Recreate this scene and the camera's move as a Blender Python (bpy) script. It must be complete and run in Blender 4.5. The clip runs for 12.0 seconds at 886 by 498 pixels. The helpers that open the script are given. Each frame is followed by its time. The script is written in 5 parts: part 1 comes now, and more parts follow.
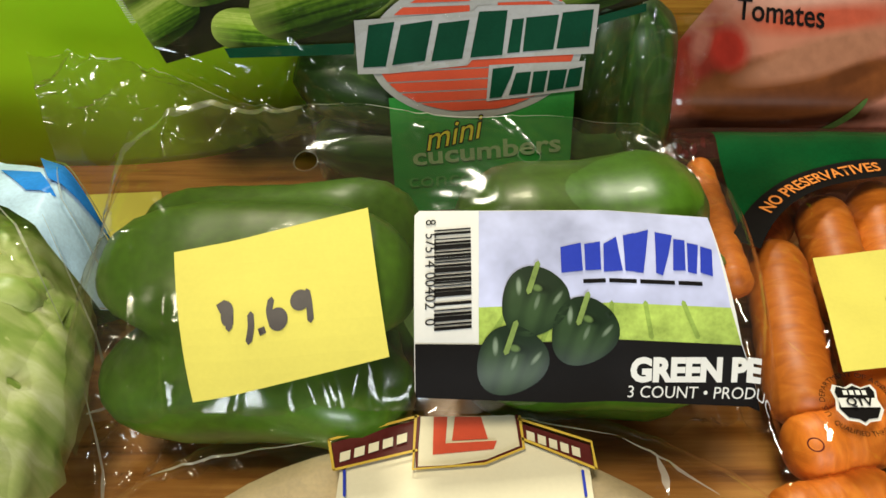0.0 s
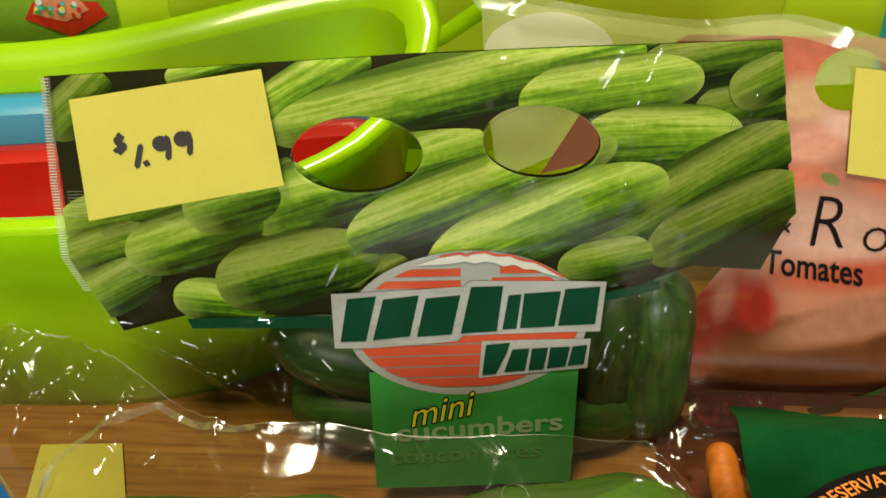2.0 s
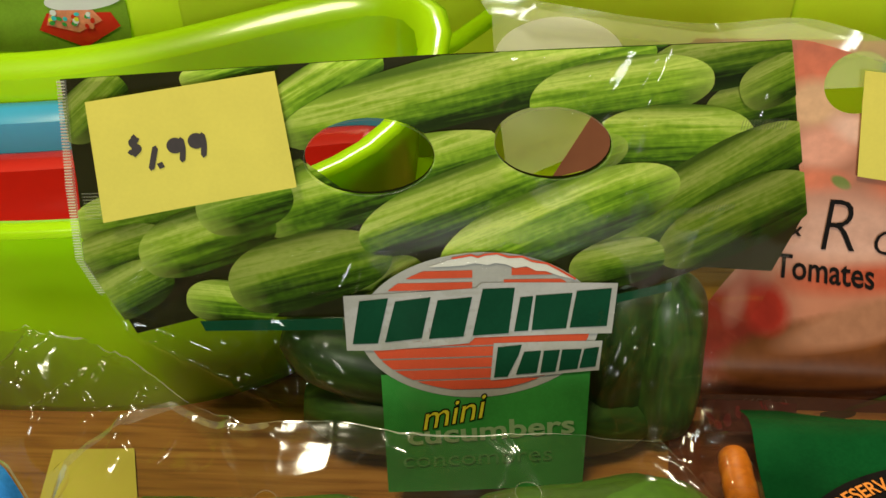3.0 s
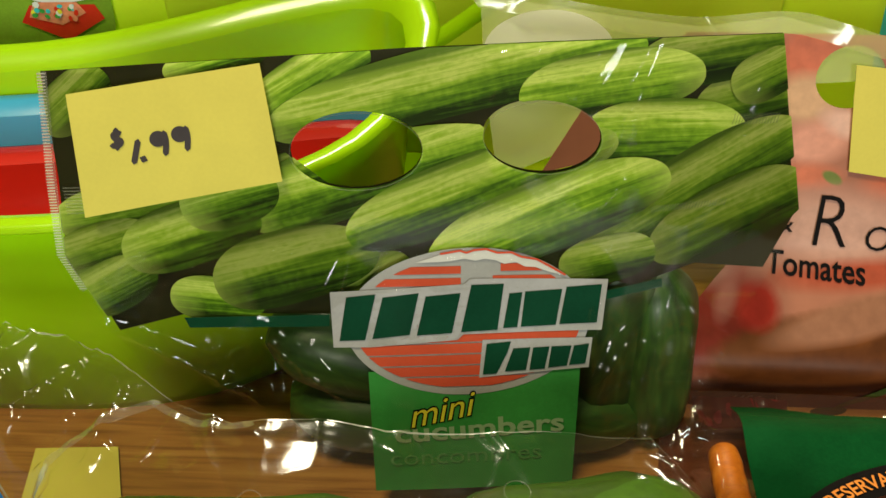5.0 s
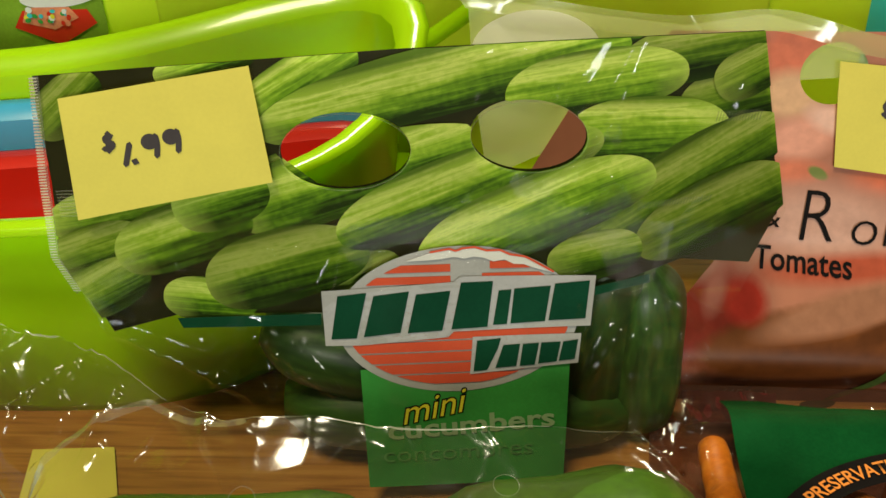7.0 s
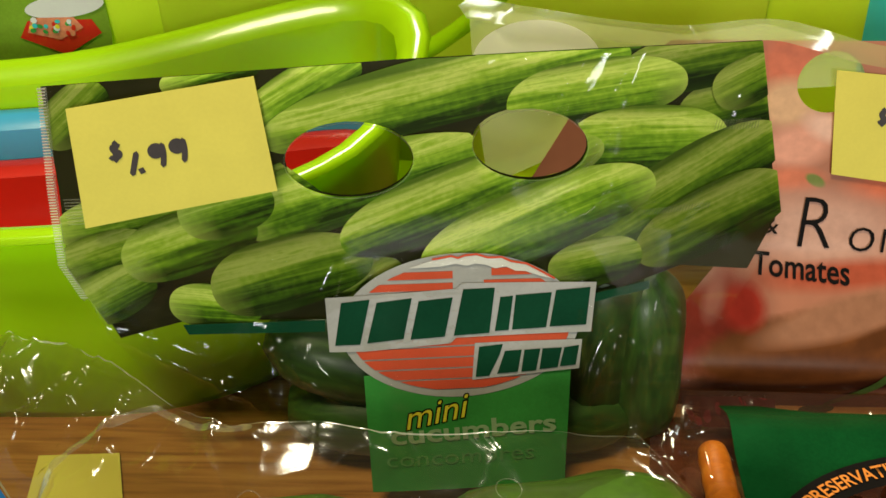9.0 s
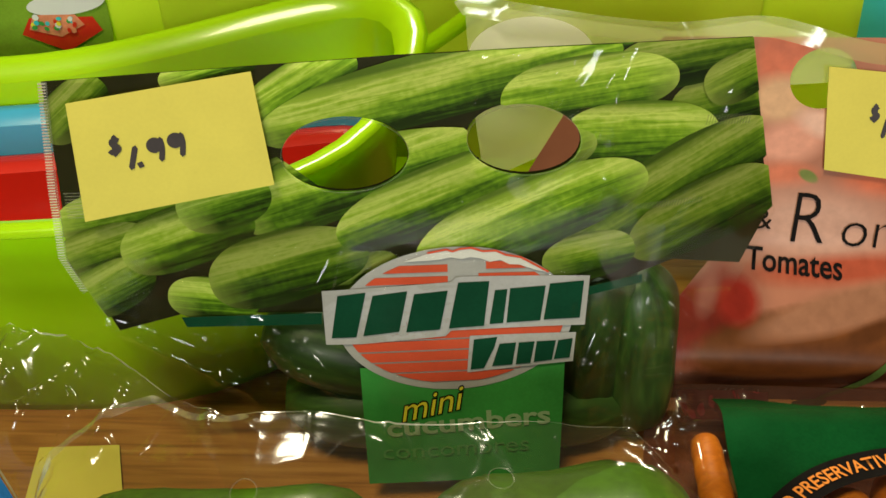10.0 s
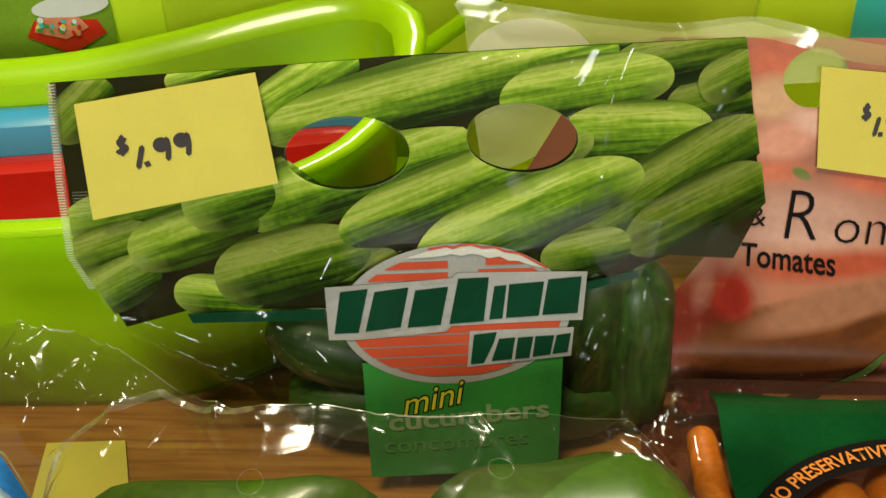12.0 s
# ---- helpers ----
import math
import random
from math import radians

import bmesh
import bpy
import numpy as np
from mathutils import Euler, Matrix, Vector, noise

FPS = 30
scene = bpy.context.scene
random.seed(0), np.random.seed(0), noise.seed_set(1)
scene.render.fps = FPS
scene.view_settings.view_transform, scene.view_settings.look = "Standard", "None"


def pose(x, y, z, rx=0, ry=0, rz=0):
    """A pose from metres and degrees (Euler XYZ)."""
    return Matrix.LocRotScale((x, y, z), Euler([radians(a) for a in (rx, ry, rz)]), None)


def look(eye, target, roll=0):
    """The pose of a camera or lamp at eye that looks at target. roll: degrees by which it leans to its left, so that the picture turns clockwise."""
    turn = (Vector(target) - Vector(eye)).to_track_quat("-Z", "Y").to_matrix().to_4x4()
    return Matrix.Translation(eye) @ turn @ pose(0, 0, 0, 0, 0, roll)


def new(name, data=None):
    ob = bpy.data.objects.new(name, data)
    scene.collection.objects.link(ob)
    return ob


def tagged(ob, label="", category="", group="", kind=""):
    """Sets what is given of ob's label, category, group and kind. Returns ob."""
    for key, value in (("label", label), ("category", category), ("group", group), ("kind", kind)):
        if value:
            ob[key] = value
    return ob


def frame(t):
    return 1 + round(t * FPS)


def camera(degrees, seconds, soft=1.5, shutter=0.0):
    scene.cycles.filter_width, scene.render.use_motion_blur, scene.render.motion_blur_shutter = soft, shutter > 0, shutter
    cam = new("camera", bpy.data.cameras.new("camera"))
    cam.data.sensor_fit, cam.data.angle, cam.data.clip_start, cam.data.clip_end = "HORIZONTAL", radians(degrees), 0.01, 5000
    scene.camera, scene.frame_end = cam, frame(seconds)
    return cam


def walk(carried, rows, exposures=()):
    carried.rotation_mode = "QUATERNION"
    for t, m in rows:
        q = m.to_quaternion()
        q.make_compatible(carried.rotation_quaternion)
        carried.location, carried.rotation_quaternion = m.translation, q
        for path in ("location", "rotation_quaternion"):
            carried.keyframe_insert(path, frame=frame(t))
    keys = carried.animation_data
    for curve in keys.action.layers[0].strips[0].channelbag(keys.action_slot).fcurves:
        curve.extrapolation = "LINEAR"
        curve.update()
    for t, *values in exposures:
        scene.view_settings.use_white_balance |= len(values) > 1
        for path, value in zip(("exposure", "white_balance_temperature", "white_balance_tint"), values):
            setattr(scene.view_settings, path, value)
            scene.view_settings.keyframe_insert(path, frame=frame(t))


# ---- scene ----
cam = camera(50.7, 12.0, shutter=0.3)
METRES, EYE, TILT, LEAN, TURN = 0.107, 0.23, -45.0, 0.0, 0.0
ROWS = [
    (0.0, 0.0, 0.0, 0.0, 0.0, 0.0, 0.0),
    (0.5, 0.0033, 0.0448, -0.0066, 0.07, 0.28, -0.07),
    (1.0, 0.0469, 0.1162, 0.2091, 0.61, 2.34, -0.64),
    (1.5, 0.1173, 0.2998, 0.509, 1.68, 3.6, -1.65),
    (2.0, 0.1173, 0.2881, 0.5531, 1.9, 5.53, -1.85),
    (2.5, 0.1035, 0.2954, 0.5151, 2.25, 6.63, -1.62),
    (3.0, 0.1078, 0.2828, 0.5081, 2.37, 6.66, -1.76),
    (5.0, 0.11, 0.3155, 0.5096, 1.73, 6.46, -1.71),
    (5.5, 0.1088, 0.3011, 0.5099, 1.73, 6.41, -1.61),
    (6.0, 0.113, 0.2929, 0.5096, 1.68, 6.41, -1.49),
    (6.5, 0.1209, 0.2928, 0.5067, 1.7, 6.45, -1.37),
    (7.0, 0.134, 0.2873, 0.5018, 1.7, 6.48, -1.08),
    (9.0, 0.1279, 0.2563, 0.4994, 1.69, 6.89, -0.97),
    (9.5, 0.1436, 0.2659, 0.4887, 1.83, 6.98, -1.06),
    (10.0, 0.1493, 0.2291, 0.4812, 1.85, 6.85, -1.05),
    (10.5, 0.142, 0.1907, 0.4736, 1.79, 6.9, -1.07),
    (11.0, 0.1438, 0.1908, 0.4629, 1.78, 6.96, -1.06),
    (11.5, 0.1445, 0.1879, 0.461, 1.8, 6.98, -0.99),
    (12.0, 0.1466, 0.1791, 0.4618, 1.79, 6.96, -0.88),
]
walk(cam, [(t, pose(0, 0, EYE, TILT, LEAN, TURN) @ pose(METRES * x, METRES * y, METRES * z, 90 + pitch, roll, yaw)) for t, x, y, z, yaw, pitch, roll in ROWS],
     exposures=[(0.0, -0.26, 6050, 7), (0.7, -0.24, 6050, 7), (1.5, -0.06, 6700, 4), (2.0, -0.20, 6700, 3), (2.5, -0.34, 6700, 3), (12.0, -0.34, 6700, 4)])

# ---- light ----
world = bpy.data.worlds.new("room_light")
scene.world = world
world.use_nodes = True
world.node_tree.nodes["Background"].inputs[0].default_value = (1.0, 0.86, 0.68, 1)
world.node_tree.nodes["Background"].inputs[1].default_value = 0.25


def area_lamp(name, eye, target, w, h, power, colour):
    data = bpy.data.lights.new(name, "AREA")
    data.shape, data.size, data.size_y, data.energy, data.color = "RECTANGLE", w, h, power, colour
    ob = new(name, data)
    ob.matrix_world = look(eye, target)
    return ob


area_lamp("ceiling_lamp", (-0.25, -0.20, 1.60), (-0.1, 0.3, 0), 0.36, 0.36, 24, (1.0, 0.85, 0.57))
area_lamp("pendant_lamp", (-0.12, 1.30, 1.40), (0, 0.2, 0), 0.30, 0.30, 30, (1.0, 0.90, 0.68))
area_lamp("window_light", (0.35, -2.1, 0.80), (0, 0.25, 0.05), 0.70, 0.60, 42, (0.95, 0.96, 0.93))


# ---- materials ----
def material(name):
    m = bpy.data.materials.new(name)
    m.use_nodes = True
    nt = m.node_tree
    return m, nt, nt.nodes["Principled BSDF"], nt.nodes["Material Output"]


def node(nt, kind, **values):
    n = nt.nodes.new(kind)
    for key, value in values.items():
        n.inputs[key].default_value = value
    return n


def ramp(nt, source, stops):
    r = nt.nodes.new("ShaderNodeValToRGB")
    els = r.color_ramp.elements
    while len(els) < len(stops):
        els.new(0.5)
    for e, (p, c) in zip(els, stops):
        e.position, e.color = p, (*c, 1)
    nt.links.new(source, r.inputs[0])
    return r


def speckled(name, colour, amount=0.12, scale=120.0, rough=0.5, bump=0.0, fine=900.0, coat=0.0, sheen_rough=None):
    """A surface of one colour with variation at two scales."""
    m, nt, p, out = material(name)
    co = nt.nodes.new("ShaderNodeTexCoord")
    a = node(nt, "ShaderNodeTexNoise", Scale=scale, Detail=4.0)
    b = node(nt, "ShaderNodeTexNoise", Scale=fine, Detail=2.0)
    nt.links.new(co.outputs["Object"], a.inputs["Vector"])
    nt.links.new(co.outputs["Object"], b.inputs["Vector"])
    mix = nt.nodes.new("ShaderNodeMath")
    mix.operation = "MULTIPLY_ADD"
    mix.inputs[1].default_value = 0.4
    nt.links.new(b.outputs[0], mix.inputs[0])
    nt.links.new(a.outputs[0], mix.inputs[2])
    lo = tuple(c * (1 - amount) for c in colour)
    hi = tuple(min(1, c * (1 + amount)) for c in colour)
    r = ramp(nt, mix.outputs[0], [(0.4, lo), (1.0, hi)])
    nt.links.new(r.outputs[0], p.inputs["Base Color"])
    p.inputs["Roughness"].default_value = rough
    p.inputs["Coat Weight"].default_value = coat
    if name.endswith("print"):
        p.inputs["Specular IOR Level"].default_value = 0.06
    if bump:
        bm_ = node(nt, "ShaderNodeBump", Strength=bump, Distance=0.0006)
        nt.links.new(mix.outputs[0], bm_.inputs["Height"])
        nt.links.new(bm_.outputs[0], p.inputs["Normal"])
    return m


def film(name, tint=(0.985, 0.985, 0.975), haze=0.006, gloss=0.9, rough=0.06, haze_colour=(0.75, 0.72, 0.6)):
    """Thin clear plastic: mostly see-through, a mirror at a slant, a little milky."""
    m, nt, p, out = material(name)
    nt.nodes.remove(p)
    tr = node(nt, "ShaderNodeBsdfTransparent", Color=(*tint, 1))
    gl = node(nt, "ShaderNodeBsdfGlossy", Color=(1, 1, 1, 1), Roughness=rough)
    df = node(nt, "ShaderNodeBsdfDiffuse", Color=(*haze_colour, 1))
    fr = node(nt, "ShaderNodeLayerWeight", Blend=0.5)
    pw = nt.nodes.new("ShaderNodeMath")
    pw.operation = "POWER"
    pw.inputs[1].default_value = 4.0
    k = nt.nodes.new("ShaderNodeMath")
    k.operation, k.use_clamp = "MULTIPLY_ADD", True
    k.inputs[1].default_value, k.inputs[2].default_value = 0.7 * gloss, 0.06 * gloss
    co = nt.nodes.new("ShaderNodeTexCoord")
    ns = node(nt, "ShaderNodeTexNoise", Scale=160.0, Detail=3.0)
    nt.links.new(co.outputs["Object"], ns.inputs["Vector"])
    bp = node(nt, "ShaderNodeBump", Strength=0.06, Distance=0.0010)
    nt.links.new(ns.outputs[0], bp.inputs["Height"])
    nt.links.new(bp.outputs[0], gl.inputs["Normal"])
    nt.links.new(bp.outputs[0], fr.inputs["Normal"])
    a = node(nt, "ShaderNodeMixShader", Fac=haze)
    b = nt.nodes.new("ShaderNodeMixShader")
    nt.links.new(tr.outputs[0], a.inputs[1])
    tl = node(nt, "ShaderNodeBsdfTranslucent", Color=(*haze_colour, 1))
    both = node(nt, "ShaderNodeMixShader", Fac=0.6)
    nt.links.new(df.outputs[0], both.inputs[1])
    nt.links.new(tl.outputs[0], both.inputs[2])
    nt.links.new(both.outputs[0], a.inputs[2])
    nt.links.new(fr.outputs["Facing"], pw.inputs[0])
    nt.links.new(pw.outputs[0], k.inputs[0])
    nt.links.new(k.outputs[0], b.inputs[0])
    nt.links.new(a.outputs[0], b.inputs[1])
    nt.links.new(gl.outputs[0], b.inputs[2])
    nt.links.new(b.outputs[0], out.inputs[0])
    return m


def oak():
    m, nt, p, out = material("oak")
    co = nt.nodes.new("ShaderNodeTexCoord")
    mp = node(nt, "ShaderNodeMapping", Scale=(4.0, 60.0, 60.0))
    nt.links.new(co.outputs["Object"], mp.inputs["Vector"])
    a = node(nt, "ShaderNodeTexNoise", Scale=3.0, Detail=6.0, Distortion=0.6)
    nt.links.new(mp.outputs[0], a.inputs["Vector"])
    mp2 = node(nt, "ShaderNodeMapping", Scale=(30.0, 700.0, 700.0))
    nt.links.new(co.outputs["Object"], mp2.inputs["Vector"])
    b = node(nt, "ShaderNodeTexNoise", Scale=1.0, Detail=3.0)
    nt.links.new(mp2.outputs[0], b.inputs["Vector"])
    mix = nt.nodes.new("ShaderNodeMath")
    mix.operation = "MULTIPLY_ADD"
    mix.inputs[1].default_value = 0.45
    nt.links.new(b.outputs[0], mix.inputs[0])
    nt.links.new(a.outputs[0], mix.inputs[2])
    r = ramp(nt, mix.outputs[0], [(0.45, (0.14, 0.050, 0.010)), (0.68, (0.34, 0.145, 0.030)), (0.95, (0.48, 0.24, 0.06))])
    nt.links.new(r.outputs[0], p.inputs["Base Color"])
    p.inputs["Roughness"].default_value = 0.35
    bm_ = node(nt, "ShaderNodeBump", Strength=0.25, Distance=0.0005)
    nt.links.new(mix.outputs[0], bm_.inputs["Height"])
    nt.links.new(bm_.outputs[0], p.inputs["Normal"])
    return m


def streaked(name, stops, along=60.0, across=900.0, rough=0.4, coat=0.0, edge=0.0, edge_colour=(0.02, 0.05, 0.01)):
    """Uses the UV map (metres along, -1..1 across): streaks along, and a tone across, varied from object to object."""
    m, nt, p, out = material(name)
    uv = nt.nodes.new("ShaderNodeTexCoord")
    info = nt.nodes.new("ShaderNodeObjectInfo")
    mp = node(nt, "ShaderNodeMapping", Scale=(along, across, 1.0))
    nt.links.new(uv.outputs["UV"], mp.inputs["Vector"])
    shift = node(nt, "ShaderNodeCombineXYZ")
    mul = nt.nodes.new("ShaderNodeMath")
    mul.operation = "MULTIPLY"
    mul.inputs[1].default_value = 57.0
    nt.links.new(info.outputs["Random"], mul.inputs[0])
    nt.links.new(mul.outputs[0], shift.inputs[0])
    nt.links.new(mul.outputs[0], shift.inputs[1])
    nt.links.new(shift.outputs[0], mp.inputs["Location"])
    a = node(nt, "ShaderNodeTexNoise", Scale=1.0, Detail=5.0, Distortion=0.8)
    nt.links.new(mp.outputs[0], a.inputs["Vector"])
    r = ramp(nt, a.outputs[0], stops)
    col = r.outputs[0]
    if edge:
        sep = nt.nodes.new("ShaderNodeSeparateXYZ")
        nt.links.new(uv.outputs["UV"], sep.inputs[0])
        ab = nt.nodes.new("ShaderNodeMath")
        ab.operation = "ABSOLUTE"
        nt.links.new(sep.outputs[1], ab.inputs[0])
        rr = ramp(nt, ab.outputs[0], [(0.45, (0, 0, 0)), (1.0, (edge, edge, edge))])
        mx = nt.nodes.new("ShaderNodeMix")
        mx.data_type = "RGBA"
        nt.links.new(rr.outputs[0], mx.inputs[0])
        nt.links.new(col, mx.inputs[6])
        mx.inputs[7].default_value = (*edge_colour, 1)
        col = mx.outputs[2]
    hsv = node(nt, "ShaderNodeHueSaturation")
    val = nt.nodes.new("ShaderNodeMapRange")
    val.inputs[3].default_value, val.inputs[4].default_value = 0.7, 1.25
    nt.links.new(info.outputs["Random"], val.inputs[0])
    nt.links.new(val.outputs[0], hsv.inputs["Value"])
    nt.links.new(col, hsv.inputs["Color"])
    nt.links.new(hsv.outputs[0], p.inputs["Base Color"])
    p.inputs["Roughness"].default_value = rough
    p.inputs["Coat Weight"].default_value = coat
    bm_ = node(nt, "ShaderNodeBump", Strength=0.2, Distance=0.0005)
    nt.links.new(a.outputs[0], bm_.inputs["Height"])
    nt.links.new(bm_.outputs[0], p.inputs["Normal"])
    return m


def soft_picture(name, base, blobs):
    """A printed picture: soft-edged patches of colour over a ground, in the sheet's own metres (UV)."""
    m, nt, p, out = material(name)
    uv = nt.nodes.new("ShaderNodeTexCoord")
    wob = node(nt, "ShaderNodeTexNoise", Scale=230.0, Detail=6.0)
    nt.links.new(uv.outputs["UV"], wob.inputs["Vector"])
    big = node(nt, "ShaderNodeTexNoise", Scale=45.0, Detail=3.0)
    nt.links.new(uv.outputs["UV"], big.inputs["Vector"])
    r = ramp(nt, big.outputs[0], [(0.3, tuple(c * 0.8 for c in base)), (0.7, tuple(min(1, c * 1.12) for c in base))])
    col = r.outputs[0]
    for at, half, turn, colour, soft in blobs:
        mp = node(nt, "ShaderNodeMapping")
        mp.vector_type = "TEXTURE"
        mp.inputs["Location"].default_value = (at[0], at[1], 0)
        mp.inputs["Rotation"].default_value = (0, 0, radians(turn))
        mp.inputs["Scale"].default_value = (half[0], half[1], 1)
        nt.links.new(uv.outputs["UV"], mp.inputs["Vector"])
        ln = nt.nodes.new("ShaderNodeVectorMath")
        ln.operation = "LENGTH"
        nt.links.new(mp.outputs[0], ln.inputs[0])
        ad = nt.nodes.new("ShaderNodeMath")
        ad.operation = "MULTIPLY_ADD"
        ad.inputs[1].default_value = 0.16
        nt.links.new(wob.outputs[0], ad.inputs[0])
        nt.links.new(ln.outputs["Value"], ad.inputs[2])
        fac = ramp(nt, ad.outputs[0], [(0.0, (1, 1, 1)), (0.5, (1, 1, 1)), (1.0, (0, 0, 0))])
        e = fac.color_ramp.elements
        e[1].position, e[2].position = (1.08 - soft * 0.55) / 2, (1.08 + soft * 0.15) / 2
        half_it = nt.nodes.new("ShaderNodeMath")
        half_it.operation = "MULTIPLY"
        half_it.inputs[1].default_value = 0.5
        nt.links.new(ad.outputs[0], half_it.inputs[0])
        nt.links.new(half_it.outputs[0], fac.inputs[0])
        tone = ramp(nt, wob.outputs[0], [(0.3, tuple(c * 0.88 for c in colour)), (0.7, tuple(min(1, c * 1.08) for c in colour))])
        mx = nt.nodes.new("ShaderNodeMix")
        mx.data_type = "RGBA"
        nt.links.new(fac.outputs[0], mx.inputs[0])
        nt.links.new(col, mx.inputs[6])
        nt.links.new(tone.outputs[0], mx.inputs[7])
        col = mx.outputs[2]
    nt.links.new(col, p.inputs["Base Color"])
    p.inputs["Roughness"].default_value = 0.35
    p.inputs["Specular IOR Level"].default_value = 0.15
    return m


def cucumber_photo(name, low, high):
    """The printed photograph of a cucumber: UV in metres along, -1..1 across."""
    m, nt, p, out = material(name)
    uv = nt.nodes.new("ShaderNodeTexCoord")
    info = nt.nodes.new("ShaderNodeObjectInfo")
    off = nt.nodes.new("ShaderNodeMath")
    off.operation = "MULTIPLY"
    off.inputs[1].default_value = 91.0
    nt.links.new(info.outputs["Random"], off.inputs[0])
    loc = nt.nodes.new("ShaderNodeCombineXYZ")
    nt.links.new(off.outputs[0], loc.inputs[0])
    nt.links.new(off.outputs[0], loc.inputs[1])

    def streaks(along, across, detail, distortion):
        mp = node(nt, "ShaderNodeMapping", Scale=(along, across, 1.0))
        nt.links.new(uv.outputs["UV"], mp.inputs["Vector"])
        nt.links.new(loc.outputs[0], mp.inputs["Location"])
        n = node(nt, "ShaderNodeTexNoise", Scale=1.0, Detail=detail, Distortion=distortion)
        nt.links.new(mp.outputs[0], n.inputs["Vector"])
        return n.outputs[0]
    broad, fine, warts = streaks(24.0, 2.2, 3.0, 0.4), streaks(42.0, 7.5, 4.0, 0.7), streaks(480.0, 4.2, 2.0, 0.2)
    sep = nt.nodes.new("ShaderNodeSeparateXYZ")
    nt.links.new(uv.outputs["UV"], sep.inputs[0])

    def calc(op, a, b, c=None):
        n = nt.nodes.new("ShaderNodeMath")
        n.operation = op
        for k, v in enumerate((a, b, c)):
            if v is None:
                continue
            if isinstance(v, (int, float)):
                n.inputs[k].default_value = v
            else:
                nt.links.new(v, n.inputs[k])
        return n.outputs[0]
    # The print's light flank, dark underside and dark edge are put into its colour.
    across = calc("MULTIPLY_ADD", sep.outputs[1], 0.56, 0.46)
    across = calc("ADD", across, calc("MULTIPLY_ADD", broad, 0.8, -0.4))
    across = calc("ADD", across, calc("MULTIPLY_ADD", fine, 0.7, -0.35))
    across = calc("ADD", across, calc("MULTIPLY_ADD", warts, 0.26, -0.13))
    r = ramp(nt, across, [(0.05, (0.016, 0.034, 0.004)), (0.25, (0.06, 0.145, 0.008)), (0.45, (0.17, 0.34, 0.018)), (0.62, (0.34, 0.54, 0.045)), (0.82, (0.62, 0.75, 0.17)), (1.0, (0.36, 0.54, 0.06))])
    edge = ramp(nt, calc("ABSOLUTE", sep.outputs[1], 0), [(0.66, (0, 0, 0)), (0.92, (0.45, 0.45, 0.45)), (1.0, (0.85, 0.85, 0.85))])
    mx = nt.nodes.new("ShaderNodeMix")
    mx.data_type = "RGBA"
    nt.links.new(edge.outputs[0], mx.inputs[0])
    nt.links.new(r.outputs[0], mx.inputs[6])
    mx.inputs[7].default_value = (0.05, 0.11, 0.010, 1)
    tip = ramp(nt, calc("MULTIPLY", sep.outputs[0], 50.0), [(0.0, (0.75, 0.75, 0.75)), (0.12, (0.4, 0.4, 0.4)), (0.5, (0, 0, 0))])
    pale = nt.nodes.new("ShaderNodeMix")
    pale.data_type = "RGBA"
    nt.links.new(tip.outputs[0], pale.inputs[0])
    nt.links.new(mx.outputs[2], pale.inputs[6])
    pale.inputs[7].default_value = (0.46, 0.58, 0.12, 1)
    hsv = node(nt, "ShaderNodeHueSaturation")
    val = nt.nodes.new("ShaderNodeMapRange")
    val.inputs[3].default_value, val.inputs[4].default_value = low, high
    nt.links.new(info.outputs["Random"], val.inputs[0])
    nt.links.new(val.outputs[0], hsv.inputs["Value"])
    nt.links.new(pale.outputs[2], hsv.inputs["Color"])
    nt.links.new(hsv.outputs[0], p.inputs["Base Color"])
    p.inputs["Roughness"].default_value = 0.35
    p.inputs["Specular IOR Level"].default_value = 0.08
    let_through(nt, p, out, hsv.outputs[0], 0.36)
    return m


def let_through(nt, p, out, colour, share):
    """Printed film lets part of the light shine through."""
    tl = nt.nodes.new("ShaderNodeBsdfTranslucent")
    mixer = node(nt, "ShaderNodeMixShader", Fac=share)
    if colour:
        nt.links.new(colour, tl.inputs["Color"])
    else:
        tl.inputs["Color"].default_value = (0.4, 0.45, 0.15, 1)
    nt.links.new(p.outputs[0], mixer.inputs[1])
    nt.links.new(tl.outputs[0], mixer.inputs[2])
    nt.links.new(mixer.outputs[0], out.inputs[0])


def shine_through(m, colour, share):
    """Thin plastic or leaf that light passes through."""
    nt = m.node_tree
    let_through(nt, nt.nodes["Principled BSDF"], nt.nodes["Material Output"], None, share)
    nt.nodes["Translucent BSDF"].inputs["Color"].default_value = (*colour, 1)
    return m


OAK = oak()
CLEAR = film("clear_film", rough=0.04, gloss=0.6)
CUKE_FILM = film("cucumber_bag_film", tint=(0.96, 0.96, 0.94), haze=0.003, rough=0.06, gloss=0.4)
PEPPER_FILM = film("pepper_bag_film", tint=(0.90, 0.87, 0.81), haze=0.035, rough=0.13, gloss=0.5, haze_colour=(0.55, 0.50, 0.40))
SOFT_FOLD = film("soft_film_fold", haze=0.13, gloss=1.6, rough=0.16, haze_colour=(0.9, 0.88, 0.74))
# Whitish film: the bright glint along folds and edges is painted into its haze.
CREASE_GLINT = film("crease_glint_film", haze=0.5, gloss=3.0, rough=0.2, haze_colour=(1.0, 1.0, 0.94))
CLEAR_SOFT = film("milky_film", haze=0.46, rough=0.12, haze_colour=(0.92, 0.95, 0.56))
PINK_FILM = film("pink_film", tint=(0.62, 0.46, 0.40), haze=0.24, rough=0.1, haze_colour=(0.34, 0.18, 0.14))
